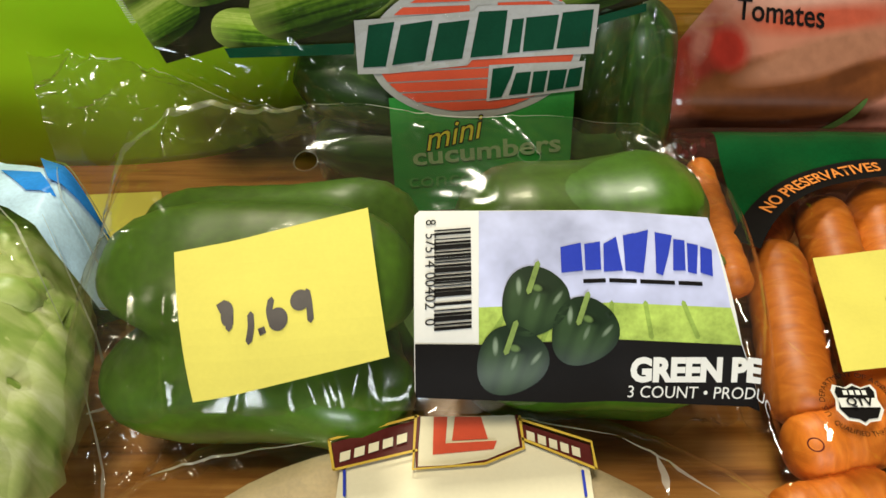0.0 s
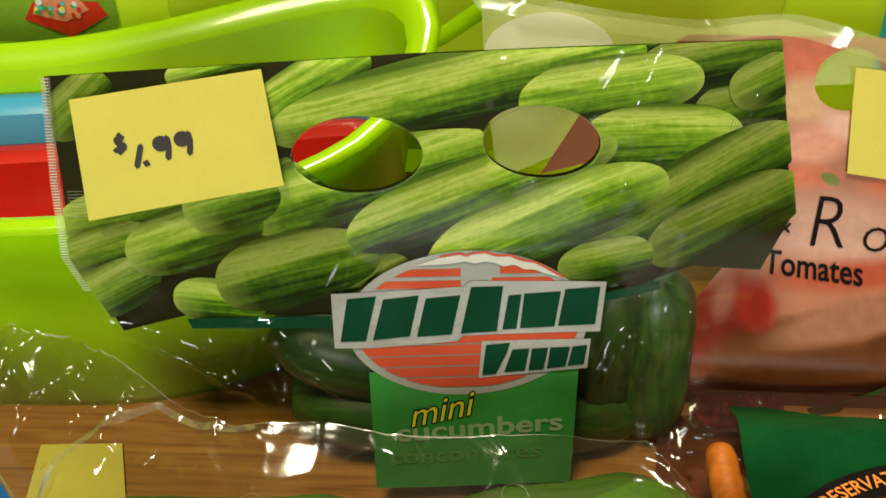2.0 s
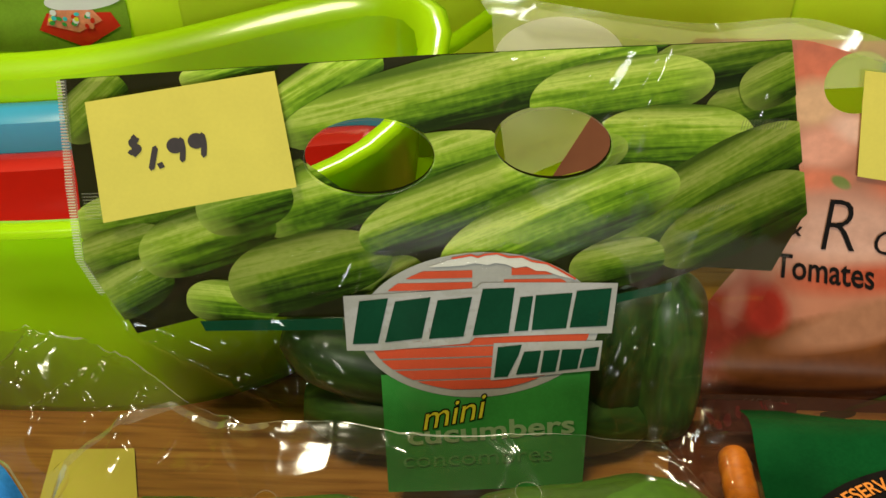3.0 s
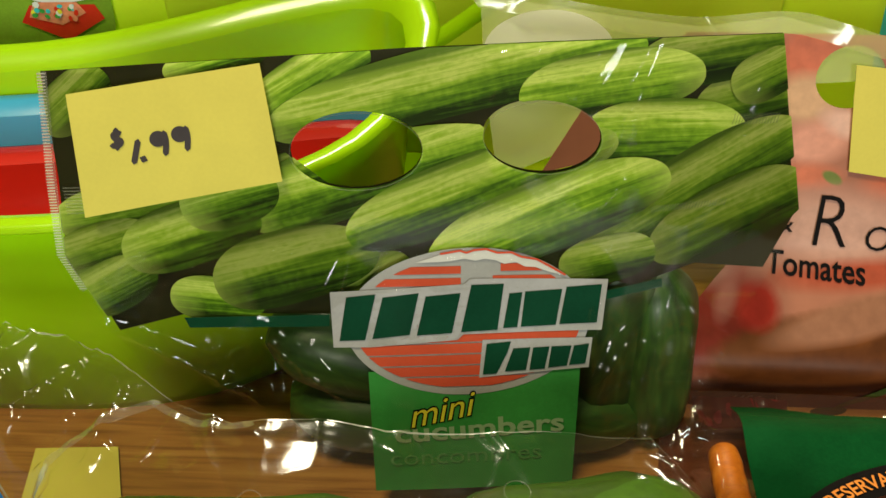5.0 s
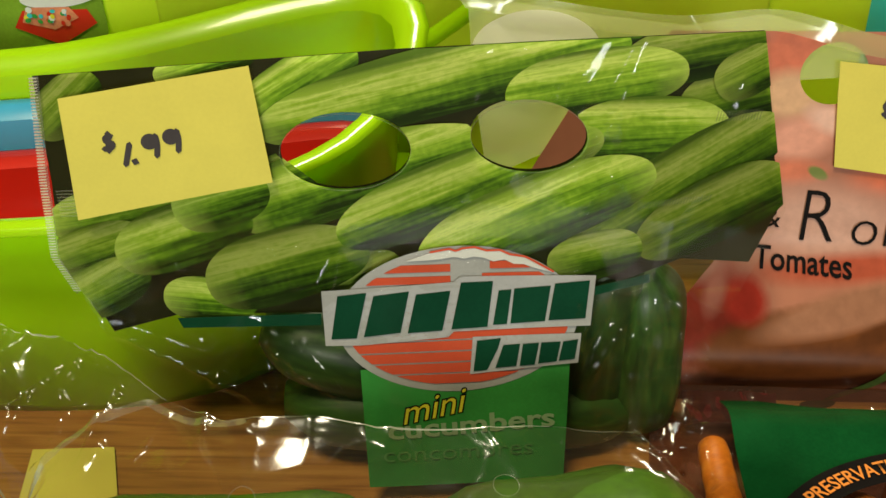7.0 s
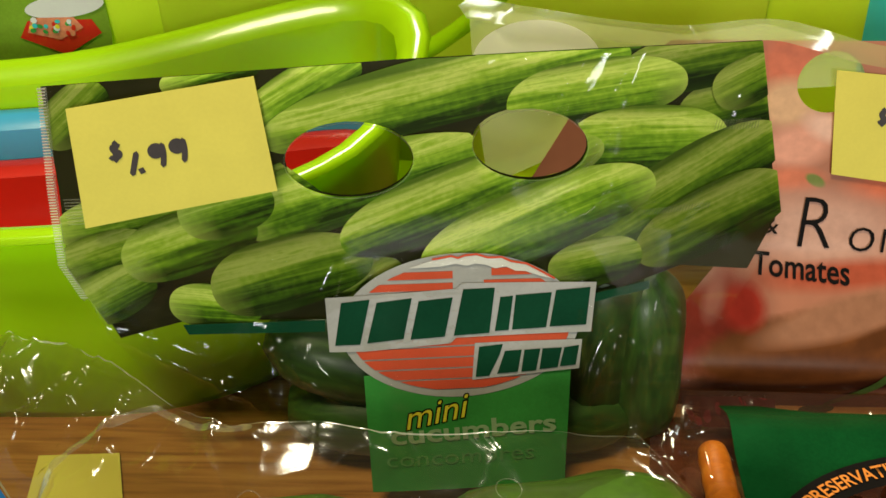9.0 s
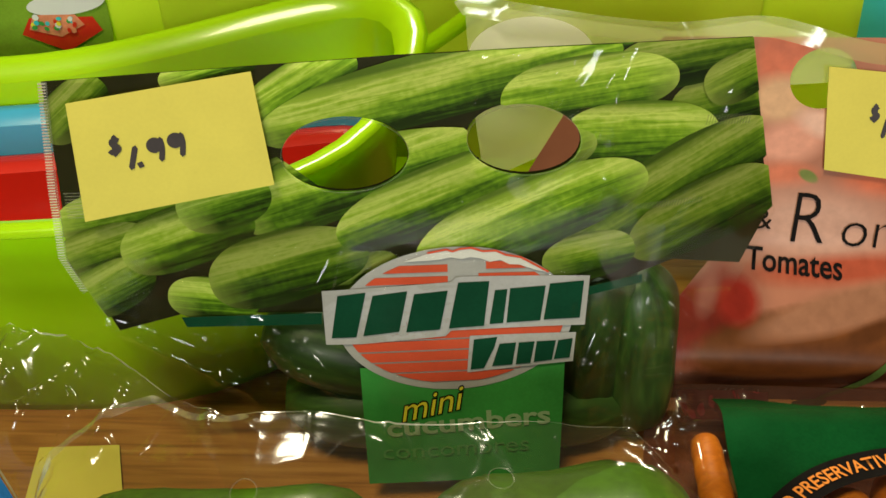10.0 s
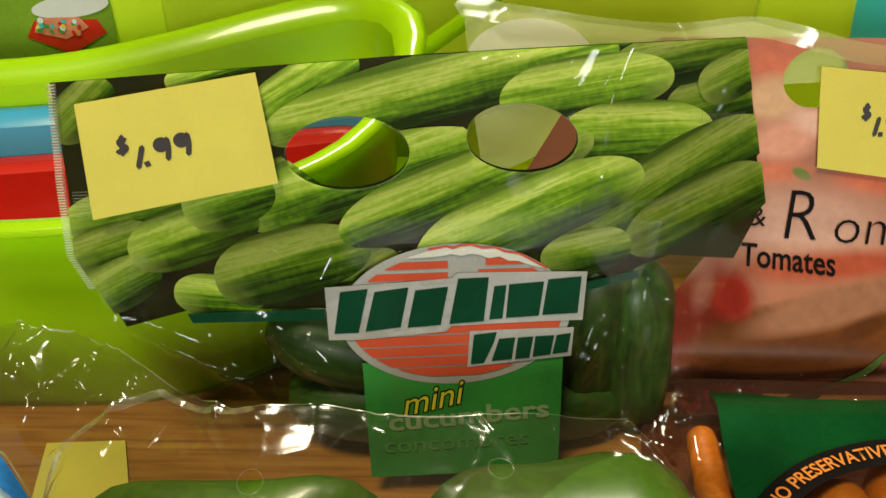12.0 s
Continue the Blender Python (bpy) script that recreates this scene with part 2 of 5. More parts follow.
FOLDED = film("folded_film", haze=0.36, rough=0.15, haze_colour=(0.86, 0.88, 0.46))
SEAM = film("seam_film", haze=0.22, rough=0.2, haze_colour=(0.8, 0.82, 0.8))
PAPER = speckled("yellow_note_paper", (0.67, 0.60, 0.105), 0.06, 60, 0.75, 0.05)
INK = speckled("black_marker_ink", (0.03, 0.022, 0.025), 0.3, 300, 0.5)
PEPPER = speckled("pepper_skin", (0.052, 0.125, 0.006), 0.55, 28, 0.36, 0.05, 400, 0.1)
STEM = speckled("pepper_stem", (0.16, 0.26, 0.05), 0.3, 200, 0.5, 0.3)
WHITE = speckled("white_print", (0.70, 0.70, 0.69), 0.04, 80, 0.3)
STICKER_WHITE = shine_through(speckled("white_sticker_print", (0.88, 0.87, 0.84), 0.03, 80, 0.4), (0.92, 0.90, 0.86), 0.6)
BLACK = speckled("black_print", (0.007, 0.006, 0.006), 0.2, 80, 0.55)
SKY = speckled("sky_print", (0.46, 0.49, 0.73), 0.34, 60, 0.3, 0.0, 160)
ROW_PRINT = speckled("crop_row_print", (0.24, 0.34, 0.07), 0.4, 160, 0.3)
FIELD = speckled("field_print", (0.36, 0.48, 0.10), 0.4, 160, 0.3)
BLUE_INK = speckled("blue_print", (0.03, 0.05, 0.42), 0.1, 80, 0.3)
PALE_STEM_PRINT = speckled("pale_stem_print", (0.20, 0.28, 0.08), 0.3, 200, 0.3)
# Lettering dulled towards green: the pepper film's haze is put into the ink colour.
HAZED_FAINT_INK = speckled("haze_faint_print", (0.10, 0.33, 0.09), 0.1, 80, 0.4)
HAZED_INK = speckled("haze_dulled_print", (0.30, 0.46, 0.25), 0.1, 80, 0.4)
HEADER = shine_through(speckled("dark_header_print", (0.014, 0.012, 0.005), 0.5, 60, 0.4), (0.10, 0.12, 0.03), 0.12)
CUKE_PRINT = cucumber_photo("cucumber_print", 1.05, 1.4)
# Darker copy of the same print; the picture's shade is in its colour.
CUKE_PRINT_SHADED = cucumber_photo("shaded_cucumber_print", 0.55, 0.85)
CUKE = streaked("cucumber_skin", [(0.3, (0.014, 0.042, 0.007)), (0.6, (0.035, 0.095, 0.013)), (0.8, (0.085, 0.165, 0.03))], 60, 3.0, 0.45, 0.05)
BAND_GREEN = speckled("dark_green_band_print", (0.006, 0.05, 0.025), 0.2, 80, 0.25)
PANEL_GREEN = speckled("green_panel_print", (0.05, 0.30, 0.06), 0.2, 60, 0.25)
LOGO_RED = speckled("red_print", (0.62, 0.09, 0.045), 0.1, 80, 0.25)
SILVER = speckled("silver_print", (0.40, 0.40, 0.41), 0.15, 60, 0.3)
YELLOW_INK = speckled("yellow_print", (0.75, 0.68, 0.05), 0.1, 80, 0.3)
LIME = shine_through(speckled("lime_plastic", (0.52, 0.84, 0.014), 0.04, 20, 0.24, 0.0, 300, 0.5), (0.58, 0.92, 0.03), 0.40)
LIME_BACK = shine_through(speckled("lime_plastic_box", (0.72, 0.88, 0.05), 0.05, 14, 0.35), (0.70, 0.92, 0.05), 0.35)
BLUE = speckled("blue_plastic", (0.05, 0.33, 0.55), 0.05, 20, 0.25, 0.0, 300, 0.2)
RED = speckled("red_plastic", (0.62, 0.025, 0.015), 0.06, 20, 0.25, 0.0, 300, 0.2)
TEAL = speckled("teal_plastic", (0.05, 0.50, 0.55), 0.05, 20, 0.3)
CARROT = streaked("carrot_skin", [(0.3, (0.52, 0.13, 0.006)), (0.55, (0.66, 0.18, 0.010)), (0.75, (0.74, 0.25, 0.025))], 400, 1.0, 0.48, 0.0)
CARROT_GREEN = speckled("green_bag_print", (0.004, 0.055, 0.014), 0.3, 60, 0.25)
ORANGE_INK = speckled("orange_print", (0.70, 0.24, 0.05), 0.1, 80, 0.3)
SLICE = speckled("tomato_slice_print", (0.68, 0.24, 0.13), 0.3, 120, 0.3)
MAROON = speckled("maroon_print", (0.10, 0.02, 0.018), 0.2, 60, 0.3)
LEAF_PRINT = speckled("leaf_print", (0.07, 0.13, 0.03), 0.3, 80, 0.3)
OCHRE = speckled("ochre_print", (0.62, 0.42, 0.06), 0.1, 80, 0.3)
CREAM = speckled("cream_print", (0.76, 0.70, 0.52), 0.06, 60, 0.35)
BREAD = speckled("flatbread", (0.72, 0.58, 0.38), 0.25, 60, 0.8, 0.3)
LETTUCE = streaked("lettuce_leaf", [(0.25, (0.17, 0.31, 0.04)), (0.42, (0.31, 0.43, 0.09)), (0.55, (0.48, 0.56, 0.20)), (0.7, (0.68, 0.72, 0.42))], 130, 3.0, 0.4)
KALE = speckled("dark_leaf", (0.035, 0.11, 0.02), 0.5, 120, 0.45, 0.4)
BAG_BLUE = speckled("blue_bag_print", (0.03, 0.20, 0.62), 0.3, 60, 0.25)
BAG_PALE = speckled("pale_blue_bag_print", (0.45, 0.62, 0.78), 0.3, 60, 0.25)
# Dark tone chosen to weaken the unseen walls' reflections in the films.
WALL = speckled("dark_room_paint", (0.09, 0.078, 0.065), 0.04, 3, 0.8)


# ---- building tools ----
from mathutils import geometry


def part(name, bm, mat, parent=None, label="", smooth=True):
    me = bpy.data.meshes.new(name)
    bm.normal_update()
    bm.to_mesh(me)
    bm.free()
    if smooth:
        for f in me.polygons:
            f.use_smooth = True
    if mat:
        me.materials.append(mat)
    ob = new(name, me)
    if parent:
        ob.parent = parent
    return tagged(ob, label)


def thing(name, at, label, category, group="", kind=""):
    ob = new(name)
    ob.location = at
    ob.empty_display_size = 0.01
    return tagged(ob, label, category, group, kind)


def inside(p, poly):
    x, y = p
    hit = False
    for (x0, y0), (x1, y1) in zip(poly, poly[1:] + poly[:1]):
        if (y0 > y) != (y1 > y) and x < (x1 - x0) * (y - y0) / (y1 - y0) + x0:
            hit = not hit
    return hit


def resample(poly, step):
    out = []
    for (x0, y0), (x1, y1) in zip(poly, poly[1:] + poly[:1]):
        n = max(1, int(math.hypot(x1 - x0, y1 - y0) / step))
        out += [(x0 + (x1 - x0) * i / n, y0 + (y1 - y0) * i / n) for i in range(n)]
    return out


def flat_mesh(poly, step, holes=()):
    """Triangles that fill an outline, with inner points every step."""
    loops = [resample(poly, step)] + [resample(h, step * 0.6) for h in holes]
    pts, edges = [], []
    for lp in loops:
        k = len(pts)
        pts += lp
        edges += [(k + i, k + (i + 1) % len(lp)) for i in range(len(lp))]
    xs, ys = [p[0] for p in poly], [p[1] for p in poly]
    y = min(ys) + step / 2
    row = 0
    while y < max(ys):
        x = min(xs) + step * (0.25 + 0.5 * (row % 2))
        while x < max(xs):
            if inside((x, y), loops[0]) and not any(inside((x, y), h) for h in loops[1:]):
                pts.append((x, y))
            x += step
        y += step * 0.87
        row += 1
    got = geometry.delaunay_2d_cdt([Vector(p) for p in pts], edges, [], 1, 1e-6)
    tris = [t for t in got[2] if not any(inside(sum((got[0][i] for i in t), Vector((0, 0))) / len(t), h) for h in loops[1:])]
    return [tuple(v) for v in got[0]], tris


def sheet(name, poly, surf, mat, parent, h=0.0, step=0.003, holes=(), label="", uv=None, thick=0.0):
    """An outline laid on a surface surf(u, v, h)."""
    pts, tris = flat_mesh(poly, step, holes)
    bm = bmesh.new()
    vs = [bm.verts.new(surf(u, v, h)) for u, v in pts]
    lay = bm.loops.layers.uv.new("map") if uv else None
    for t in tris:
        try:
            f = bm.faces.new([vs[i] for i in t])
        except ValueError:
            continue
        if uv:
            for lp, i in zip(f.loops, t):
                lp[lay].uv = uv(*pts[i])
    ob = part(name, bm, mat, parent, label)
    if thick:
        for f in ob.data.polygons:
            f.use_smooth = False
        s = ob.modifiers.new("thickness", "SOLIDIFY")
        s.thickness, s.offset = thick, -1
    return ob


def ellipse(cu, cv, ru, rv, turn=0.0, n=40, power=2.0):
    out = []
    c, s = math.cos(radians(turn)), math.sin(radians(turn))
    for i in range(n):
        a = 2 * math.pi * i / n
        x, y = math.cos(a), math.sin(a)
        x = math.copysign(abs(x) ** (2 / power), x) * ru
        y = math.copysign(abs(y) ** (2 / power), y) * rv
        out.append((cu + c * x - s * y, cv + s * x + c * y))
    return out


def stroke(pts, width):
    """The outline of a pen stroke."""
    left, right = [], []
    for i, (x, y) in enumerate(pts):
        x0, y0 = pts[max(0, i - 1)]
        x1, y1 = pts[min(len(pts) - 1, i + 1)]
        d = math.hypot(x1 - x0, y1 - y0) or 1
        nx, ny = -(y1 - y0) / d * width / 2, (x1 - x0) / d * width / 2
        left.append((x + nx, y + ny))
        right.append((x - nx, y - ny))
    (x0, y0), (x1, y1) = pts[0], pts[1]
    d = math.hypot(x1 - x0, y1 - y0) or 1
    start = (x0 - (x1 - x0) / d * width * 0.5, y0 - (y1 - y0) / d * width * 0.5)
    (x0, y0), (x1, y1) = pts[-1], pts[-2]
    d = math.hypot(x1 - x0, y1 - y0) or 1
    end = (x0 - (x1 - x0) / d * width * 0.5, y0 - (y1 - y0) / d * width * 0.5)
    return [start] + left + [end] + right[::-1]


def bend_line(pts, rounds=3):
    for _ in range(rounds):
        out = [pts[0]]
        for (x0, y0), (x1, y1) in zip(pts, pts[1:]):
            out += [(x0 * 0.75 + x1 * 0.25, y0 * 0.75 + y1 * 0.25), (x0 * 0.25 + x1 * 0.75, y0 * 0.25 + y1 * 0.75)]
        pts = out + [pts[-1]]
    return pts


def fold(pts, width):
    """A narrow strip, for hems and crease glints, that tapers to both ends and wavers a little."""
    fine = []
    for (x0, y0), (x1, y1) in zip(pts, pts[1:]):
        fine += [(x0 + (x1 - x0) * i / 5, y0 + (y1 - y0) * i / 5) for i in range(5)]
    fine.append(pts[-1])
    n = len(fine) - 1
    left, right = [], []
    for i, (x, y) in enumerate(fine):
        (x0, y0), (x1, y1) = fine[max(0, i - 1)], fine[min(n, i + 1)]
        d = math.hypot(x1 - x0, y1 - y0) or 1
        w = width * (0.12 + math.sin(math.pi * i / n) * (0.6 + 0.5 * noise.noise(Vector((x * 300, y * 300, 1))))) / 2
        left.append((x - (y1 - y0) / d * w, y + (x1 - x0) / d * w))
        right.append((x + (y1 - y0) / d * w, y - (x1 - x0) / d * w))
    return left + right[::-1]


def words(name, body, surf, at, size, mat, parent, h, turn=0.0, stretch=1.0, shear=0.0, bold=0.0, bend=None):
    """Lettering laid on a surface; at is the left end of its base line."""
    cu = bpy.data.curves.new(name, "FONT")
    cu.body, cu.size, cu.shear, cu.offset, cu.resolution_u = body, size, shear, bold, 3
    tmp = bpy.data.objects.new(name, cu)
    me = bpy.data.meshes.new_from_object(tmp)
    bpy.data.objects.remove(tmp)
    bm = bmesh.new()
    bm.from_mesh(me)
    bpy.data.meshes.remove(me)
    bmesh.ops.triangulate(bm, faces=bm.faces[:])
    c, s = math.cos(radians(turn)), math.sin(radians(turn))
    for v in bm.verts:
        x, y = v.co.x * stretch, v.co.y
        if bend:
            u, w = bend(x, y)
        else:
            u, w = at[0] + c * x - s * y, at[1] + s * x + c * y
        v.co = surf(u, w, h)
    return part(name, bm, mat, parent, smooth=False)


def smooth01(x, a=0.0, b=1.0):
    t = max(0.0, min(1.0, (x - a) / (b - a)))
    return t * t * (3 - 2 * t)


def crumple(x, y, size, seed=0.0):
    """Facets and sharp folds, 0 to about 1."""
    w = 0.25 * noise.noise(Vector((x / size, y / size, seed + 5)))
    d = noise.voronoi(Vector((x / size + w, y / size * 0.7 - w, seed)))[0]
    e = d[1] - d[0]
    return 0.45 * e + 0.9 * math.exp(-e / 0.09) - 0.15


def lathe(profile, n=40, axis="z", wobble=None):
    """Rings (along, radius) turned about an axis; closed at both ends. UV: metres along, -1..1 around."""
    bm = bmesh.new()
    lay = bm.loops.layers.uv.new("map")
    rings = []
    for a, r in profile:
        ring = []
        for i in range(n):
            th = 2 * math.pi * i / n
            rr = r * (wobble(a, th) if wobble else 1)
            p = (rr * math.cos(th), rr * math.sin(th), a)
            ring.append(bm.verts.new((p[2], p[0], p[1]) if axis == "x" else p))
        rings.append(ring)
    for (r0, (a0, _)), (r1, (a1, _)) in zip(zip(rings, profile), zip(rings[1:], profile[1:])):
        for i in range(n):
            j = (i + 1) % n
            f = bm.faces.new((r0[i], r0[j], r1[j], r1[i]))
            for lp, uv in zip(f.loops, ((a0, i), (a0, i + 1), (a1, i + 1), (a1, i))):
                lp[lay].uv = (uv[0], uv[1] / n * 8 - 4)
    for ring in (rings[0], rings[-1]):
        bm.faces.new(ring if ring is rings[-1] else ring[::-1])
    bmesh.ops.recalc_face_normals(bm, faces=bm.faces[:])
    return bm


def box(x0, x1, y0, y1, z0, z1, bevel=0.0):
    bm = bmesh.new()
    bmesh.ops.create_cube(bm, size=1, matrix=Matrix.LocRotScale(((x0 + x1) / 2, (y0 + y1) / 2, (z0 + z1) / 2), None, (x1 - x0, y1 - y0, z1 - z0)))
    if bevel:
        bmesh.ops.bevel(bm, geom=bm.edges[:], offset=bevel, segments=3, affect="EDGES", profile=0.5)
    return bm


def plane_surface(origin, u_axis, v_axis, relief=None):
    o, U, V = Vector(origin), Vector(u_axis).normalized(), Vector(v_axis)
    V = (V - U * U.dot(V)).normalized()
    N = U.cross(V)

    def surf(u, v, h=0.0):
        k = relief(u, v) if relief else 0.0
        return o + U * u + V * v + N * (h + k)
    return surf


# ---- room and table ----
def room():
    # Unseen room added around the table; walls and ceiling kept dark.
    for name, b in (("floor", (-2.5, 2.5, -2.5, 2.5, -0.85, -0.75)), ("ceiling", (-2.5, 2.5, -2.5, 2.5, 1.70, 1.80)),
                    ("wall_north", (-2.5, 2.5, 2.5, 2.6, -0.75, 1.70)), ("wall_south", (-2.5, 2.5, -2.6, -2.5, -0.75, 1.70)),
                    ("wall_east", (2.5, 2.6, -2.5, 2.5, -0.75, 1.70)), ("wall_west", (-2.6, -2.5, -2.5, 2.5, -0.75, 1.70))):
        tagged(part(name, box(*b), OAK if name == "floor" else WALL, smooth=False), "unseen room surface added around the table", "wall", kind="structure")


def table():
    t = thing("dining_table", (0, 0.3, -0.75), "golden oak dining table with a visible grain", "table")
    part("tabletop", box(-0.7, 0.7, -0.75, 0.65, 0.72, 0.75, 0.004), OAK, t, smooth=False)
    for x in (-0.62, 0.62):
        for y in (-0.67, 0.57):
            part("leg", box(x - 0.03, x + 0.03, y - 0.03, y + 0.03, 0, 0.72, 0.003), OAK, t, smooth=False)


room()
table()


# ---- lime tub with the nested tubs ----
def tub_line(inset):
    """The oval rim line of the tubs, drawn in by inset."""
    pts = [(-0.36, 0.262), (-0.24, 0.260), (-0.117, 0.261)]
    pts += [(-0.117 + 0.113 * math.sin(radians(a)), 0.372 - 0.111 * math.cos(radians(a))) for a in (18, 36, 54, 70, 82)]
    pts += [(-0.005, 0.370), (-0.014, 0.384), (-0.035, 0.388), (-0.08, 0.376), (-0.158, 0.361), (-0.26, 0.35), (-0.36, 0.342)]
    pts = resample(pts, 0.010)
    for _ in range(3):
        pts = [tuple((Vector(pts[i - 1]) + Vector(pts[i]) * 2 + Vector(pts[(i + 1) % len(pts)])) / 4) for i in range(len(pts))]
    out = []
    for i, p in enumerate(pts):
        d = (Vector(pts[(i + 1) % len(pts)]) - Vector(pts[i - 1])).normalized()
        out.append((p[0] - d.y * inset, p[1] + d.x * inset, d.y, -d.x))
    return out


def tub(name, inset, base, top, rise, taper, lip, mat, label):
    """An open plastic tub: outer wall, rolled lip, inner wall, floor."""
    cx, cy = -0.18, 0.315
    t = thing(name, (cx, cy, base), label, "tub")
    ring0 = tub_line(inset)
    bm = bmesh.new()

    def up(x, y):
        return top + rise * smooth01(x, -0.16, -0.01) * smooth01(y, 0.30, 0.38)
    # offset from the rim line outwards, and share of the height
    section = [(-taper, 0.0, 0), (-taper * 0.96, 0.04, 0), (-taper * 0.5, 0.5, 0), (-0.004, 0.90, 0), (0, 0.965, 0), (lip, 0.975, 0), (lip + 0.001, 0.985, 0), (lip * 0.5, 1.0, 0),
               (-0.002, 0.99, 0), (-0.006, 0.93, 0), (-taper * 0.5 - 0.003, 0.5, 0), (-taper - 0.002, 0.05, 0)]
    rings = []
    for off, share, _ in section:
        ring = []
        for x, y, nx, ny in ring0:
            z = base + (up(x, y) - base) * share
            ring.append(bm.verts.new((x + nx * off - cx, y + ny * off - cy, z - base)))
        rings.append(ring)
    n = len(ring0)
    rim = bmesh.new()
    for k, (a, b) in enumerate(zip(rings, rings[1:])):
        for i in range(n):
            quad = (a[i], a[(i + 1) % n], b[(i + 1) % n], b[i])
            if 3 <= k <= 8:
                rim.faces.new([rim.verts.new(v.co) for v in quad])
            else:
                bm.faces.new(quad)
    bmesh.ops.remove_doubles(rim, verts=rim.verts[:], dist=1e-6)
    bm.faces.new(rings[0][::-1])
    bm.faces.new(rings[-1])
    part("body", bm, mat, t)
    part("rim", rim, mat, t)
    return t


def tube(pts, r, n=10, closed=False):
    bm = bmesh.new()
    rings = []
    m = len(pts)
    for i, p in enumerate(pts):
        a, b = (pts[(i - 1) % m], pts[(i + 1) % m]) if closed else (pts[max(0, i - 1)], pts[min(m - 1, i + 1)])
        d = (Vector(b) - Vector(a)).normalized()
        s = d.cross(Vector((0.13, 1, 0.07))).normalized()
        u = s.cross(d)
        rr = r[i] if isinstance(r, (list, tuple)) else r
        rings.append([bm.verts.new(Vector(p) + (s * math.cos(2 * math.pi * k / n) + u * math.sin(2 * math.pi * k / n)) * rr) for k in range(n)])
    pairs = list(zip(rings, rings[1:])) + ([(rings[-1], rings[0])] if closed else [])
    for a, b in pairs:
        for k in range(n):
            bm.faces.new((a[k], a[(k + 1) % n], b[(k + 1) % n], b[k]))
    if not closed:
        bm.faces.new(rings[0][::-1])
        bm.faces.new(rings[-1])
    bmesh.ops.recalc_face_normals(bm, faces=bm.faces[:])
    return bm


lime_tub = tub("lime_tub", 0.0, 0.0, 0.093, 0.018, 0.014, 0.005, LIME, "glossy lime green plastic tub holding a blue and a red tub")
tub("blue_tub", 0.011, 0.018, 0.079, 0.0, 0.014, 0.003, BLUE, "blue plastic tub nested inside the lime tub")
tub("red_tub", 0.022, 0.028, 0.064, 0.0, 0.010, 0.003, RED, "red plastic tub nested inside the blue tub")
handle_line = [((-0.0282, 0.1092)), ((-0.0226, 0.1030)), ((-0.0162, 0.0930)), ((-0.0084, 0.0827)), ((0.0033, 0.0909)), ((0.0186, 0.1033)), ((0.0264, 0.1117))]
part("handle", tube([(x + 0.18, 0.39 - 0.315, z) for x, z in bend_line(handle_line, 3)], 0.0034, 14), LIME, lime_tub)


# ---- lime box behind ----
def back_box():
    t = thing("storage_box", (0, 0.465, 0), "lime green plastic storage box with a product sticker", "storage box")
    shell = box(-0.42, 0.42, -0.05, 0.12, 0.0, 0.17, 0.012)
    bmesh.ops.delete(shell, geom=[f for f in shell.faces if f.calc_center_median().z > 0.165], context="FACES")
    body = part("body", shell, LIME_BACK, t)
    wall = body.modifiers.new("thickness", "SOLIDIFY")
    wall.thickness, wall.offset = 0.002, -1
    part("panel", box(-0.115, 0.13, -0.0535, -0.0498, 0.02, 0.15, 0.0015), LIME_BACK, t)
    s = plane_surface((0, -0.0515, 0), (1, 0, 0), (0, 0, 1))
    st = sheet("sticker", ellipse(-0.189, 0.102, 0.052, 0.034, 0, 40, 8), s, PANEL_LIME, t, 0.0, 0.01, label="product sticker with a picture of a red tub")
    sheet("printed_tub", [(-0.176, 0.0785), (-0.158, 0.071), (-0.141, 0.081), (-0.144, 0.087), (-0.171, 0.086)], s, RED, st, 0.0006, 0.006)
    food = sheet("printed_food", [(-0.172, 0.081), (-0.159, 0.078), (-0.148, 0.0835), (-0.151, 0.088), (-0.169, 0.0875)], s, SLICE, st, 0.001, 0.006)
    for i in range(22):
        x, z = -0.160 + random.uniform(-0.0095, 0.0085), 0.0835 + random.uniform(-0.0030, 0.0032)
        sheet("printed_bit", ellipse(x, z, random.uniform(0.0008, 0.0016), random.uniform(0.0008, 0.0014), random.uniform(0, 90), 7), s, random.choice((YELLOW_INK, TEAL, WHITE, PANEL_GREEN, RED, SLICE)), food, 0.0012 + i * 0.00002, 0.004)
    sheet("printed_lid", ellipse(-0.154, 0.0925, 0.017, 0.0048, 8), s, WHITE, st, 0.0006, 0.006)


PANEL_LIME = speckled("sticker_green_print", (0.20, 0.34, 0.03), 0.2, 60, 0.4)
back_box()
cup = thing("teal_cup", (0.20, 0.43, 0), "teal plastic cup standing behind the bags", "cup")
part("body", lathe([(0, 0.025), (0.002, 0.027), (0.10, 0.034), (0.102, 0.033), (0.1, 0.032), (0.006, 0.025)]), TEAL, cup)


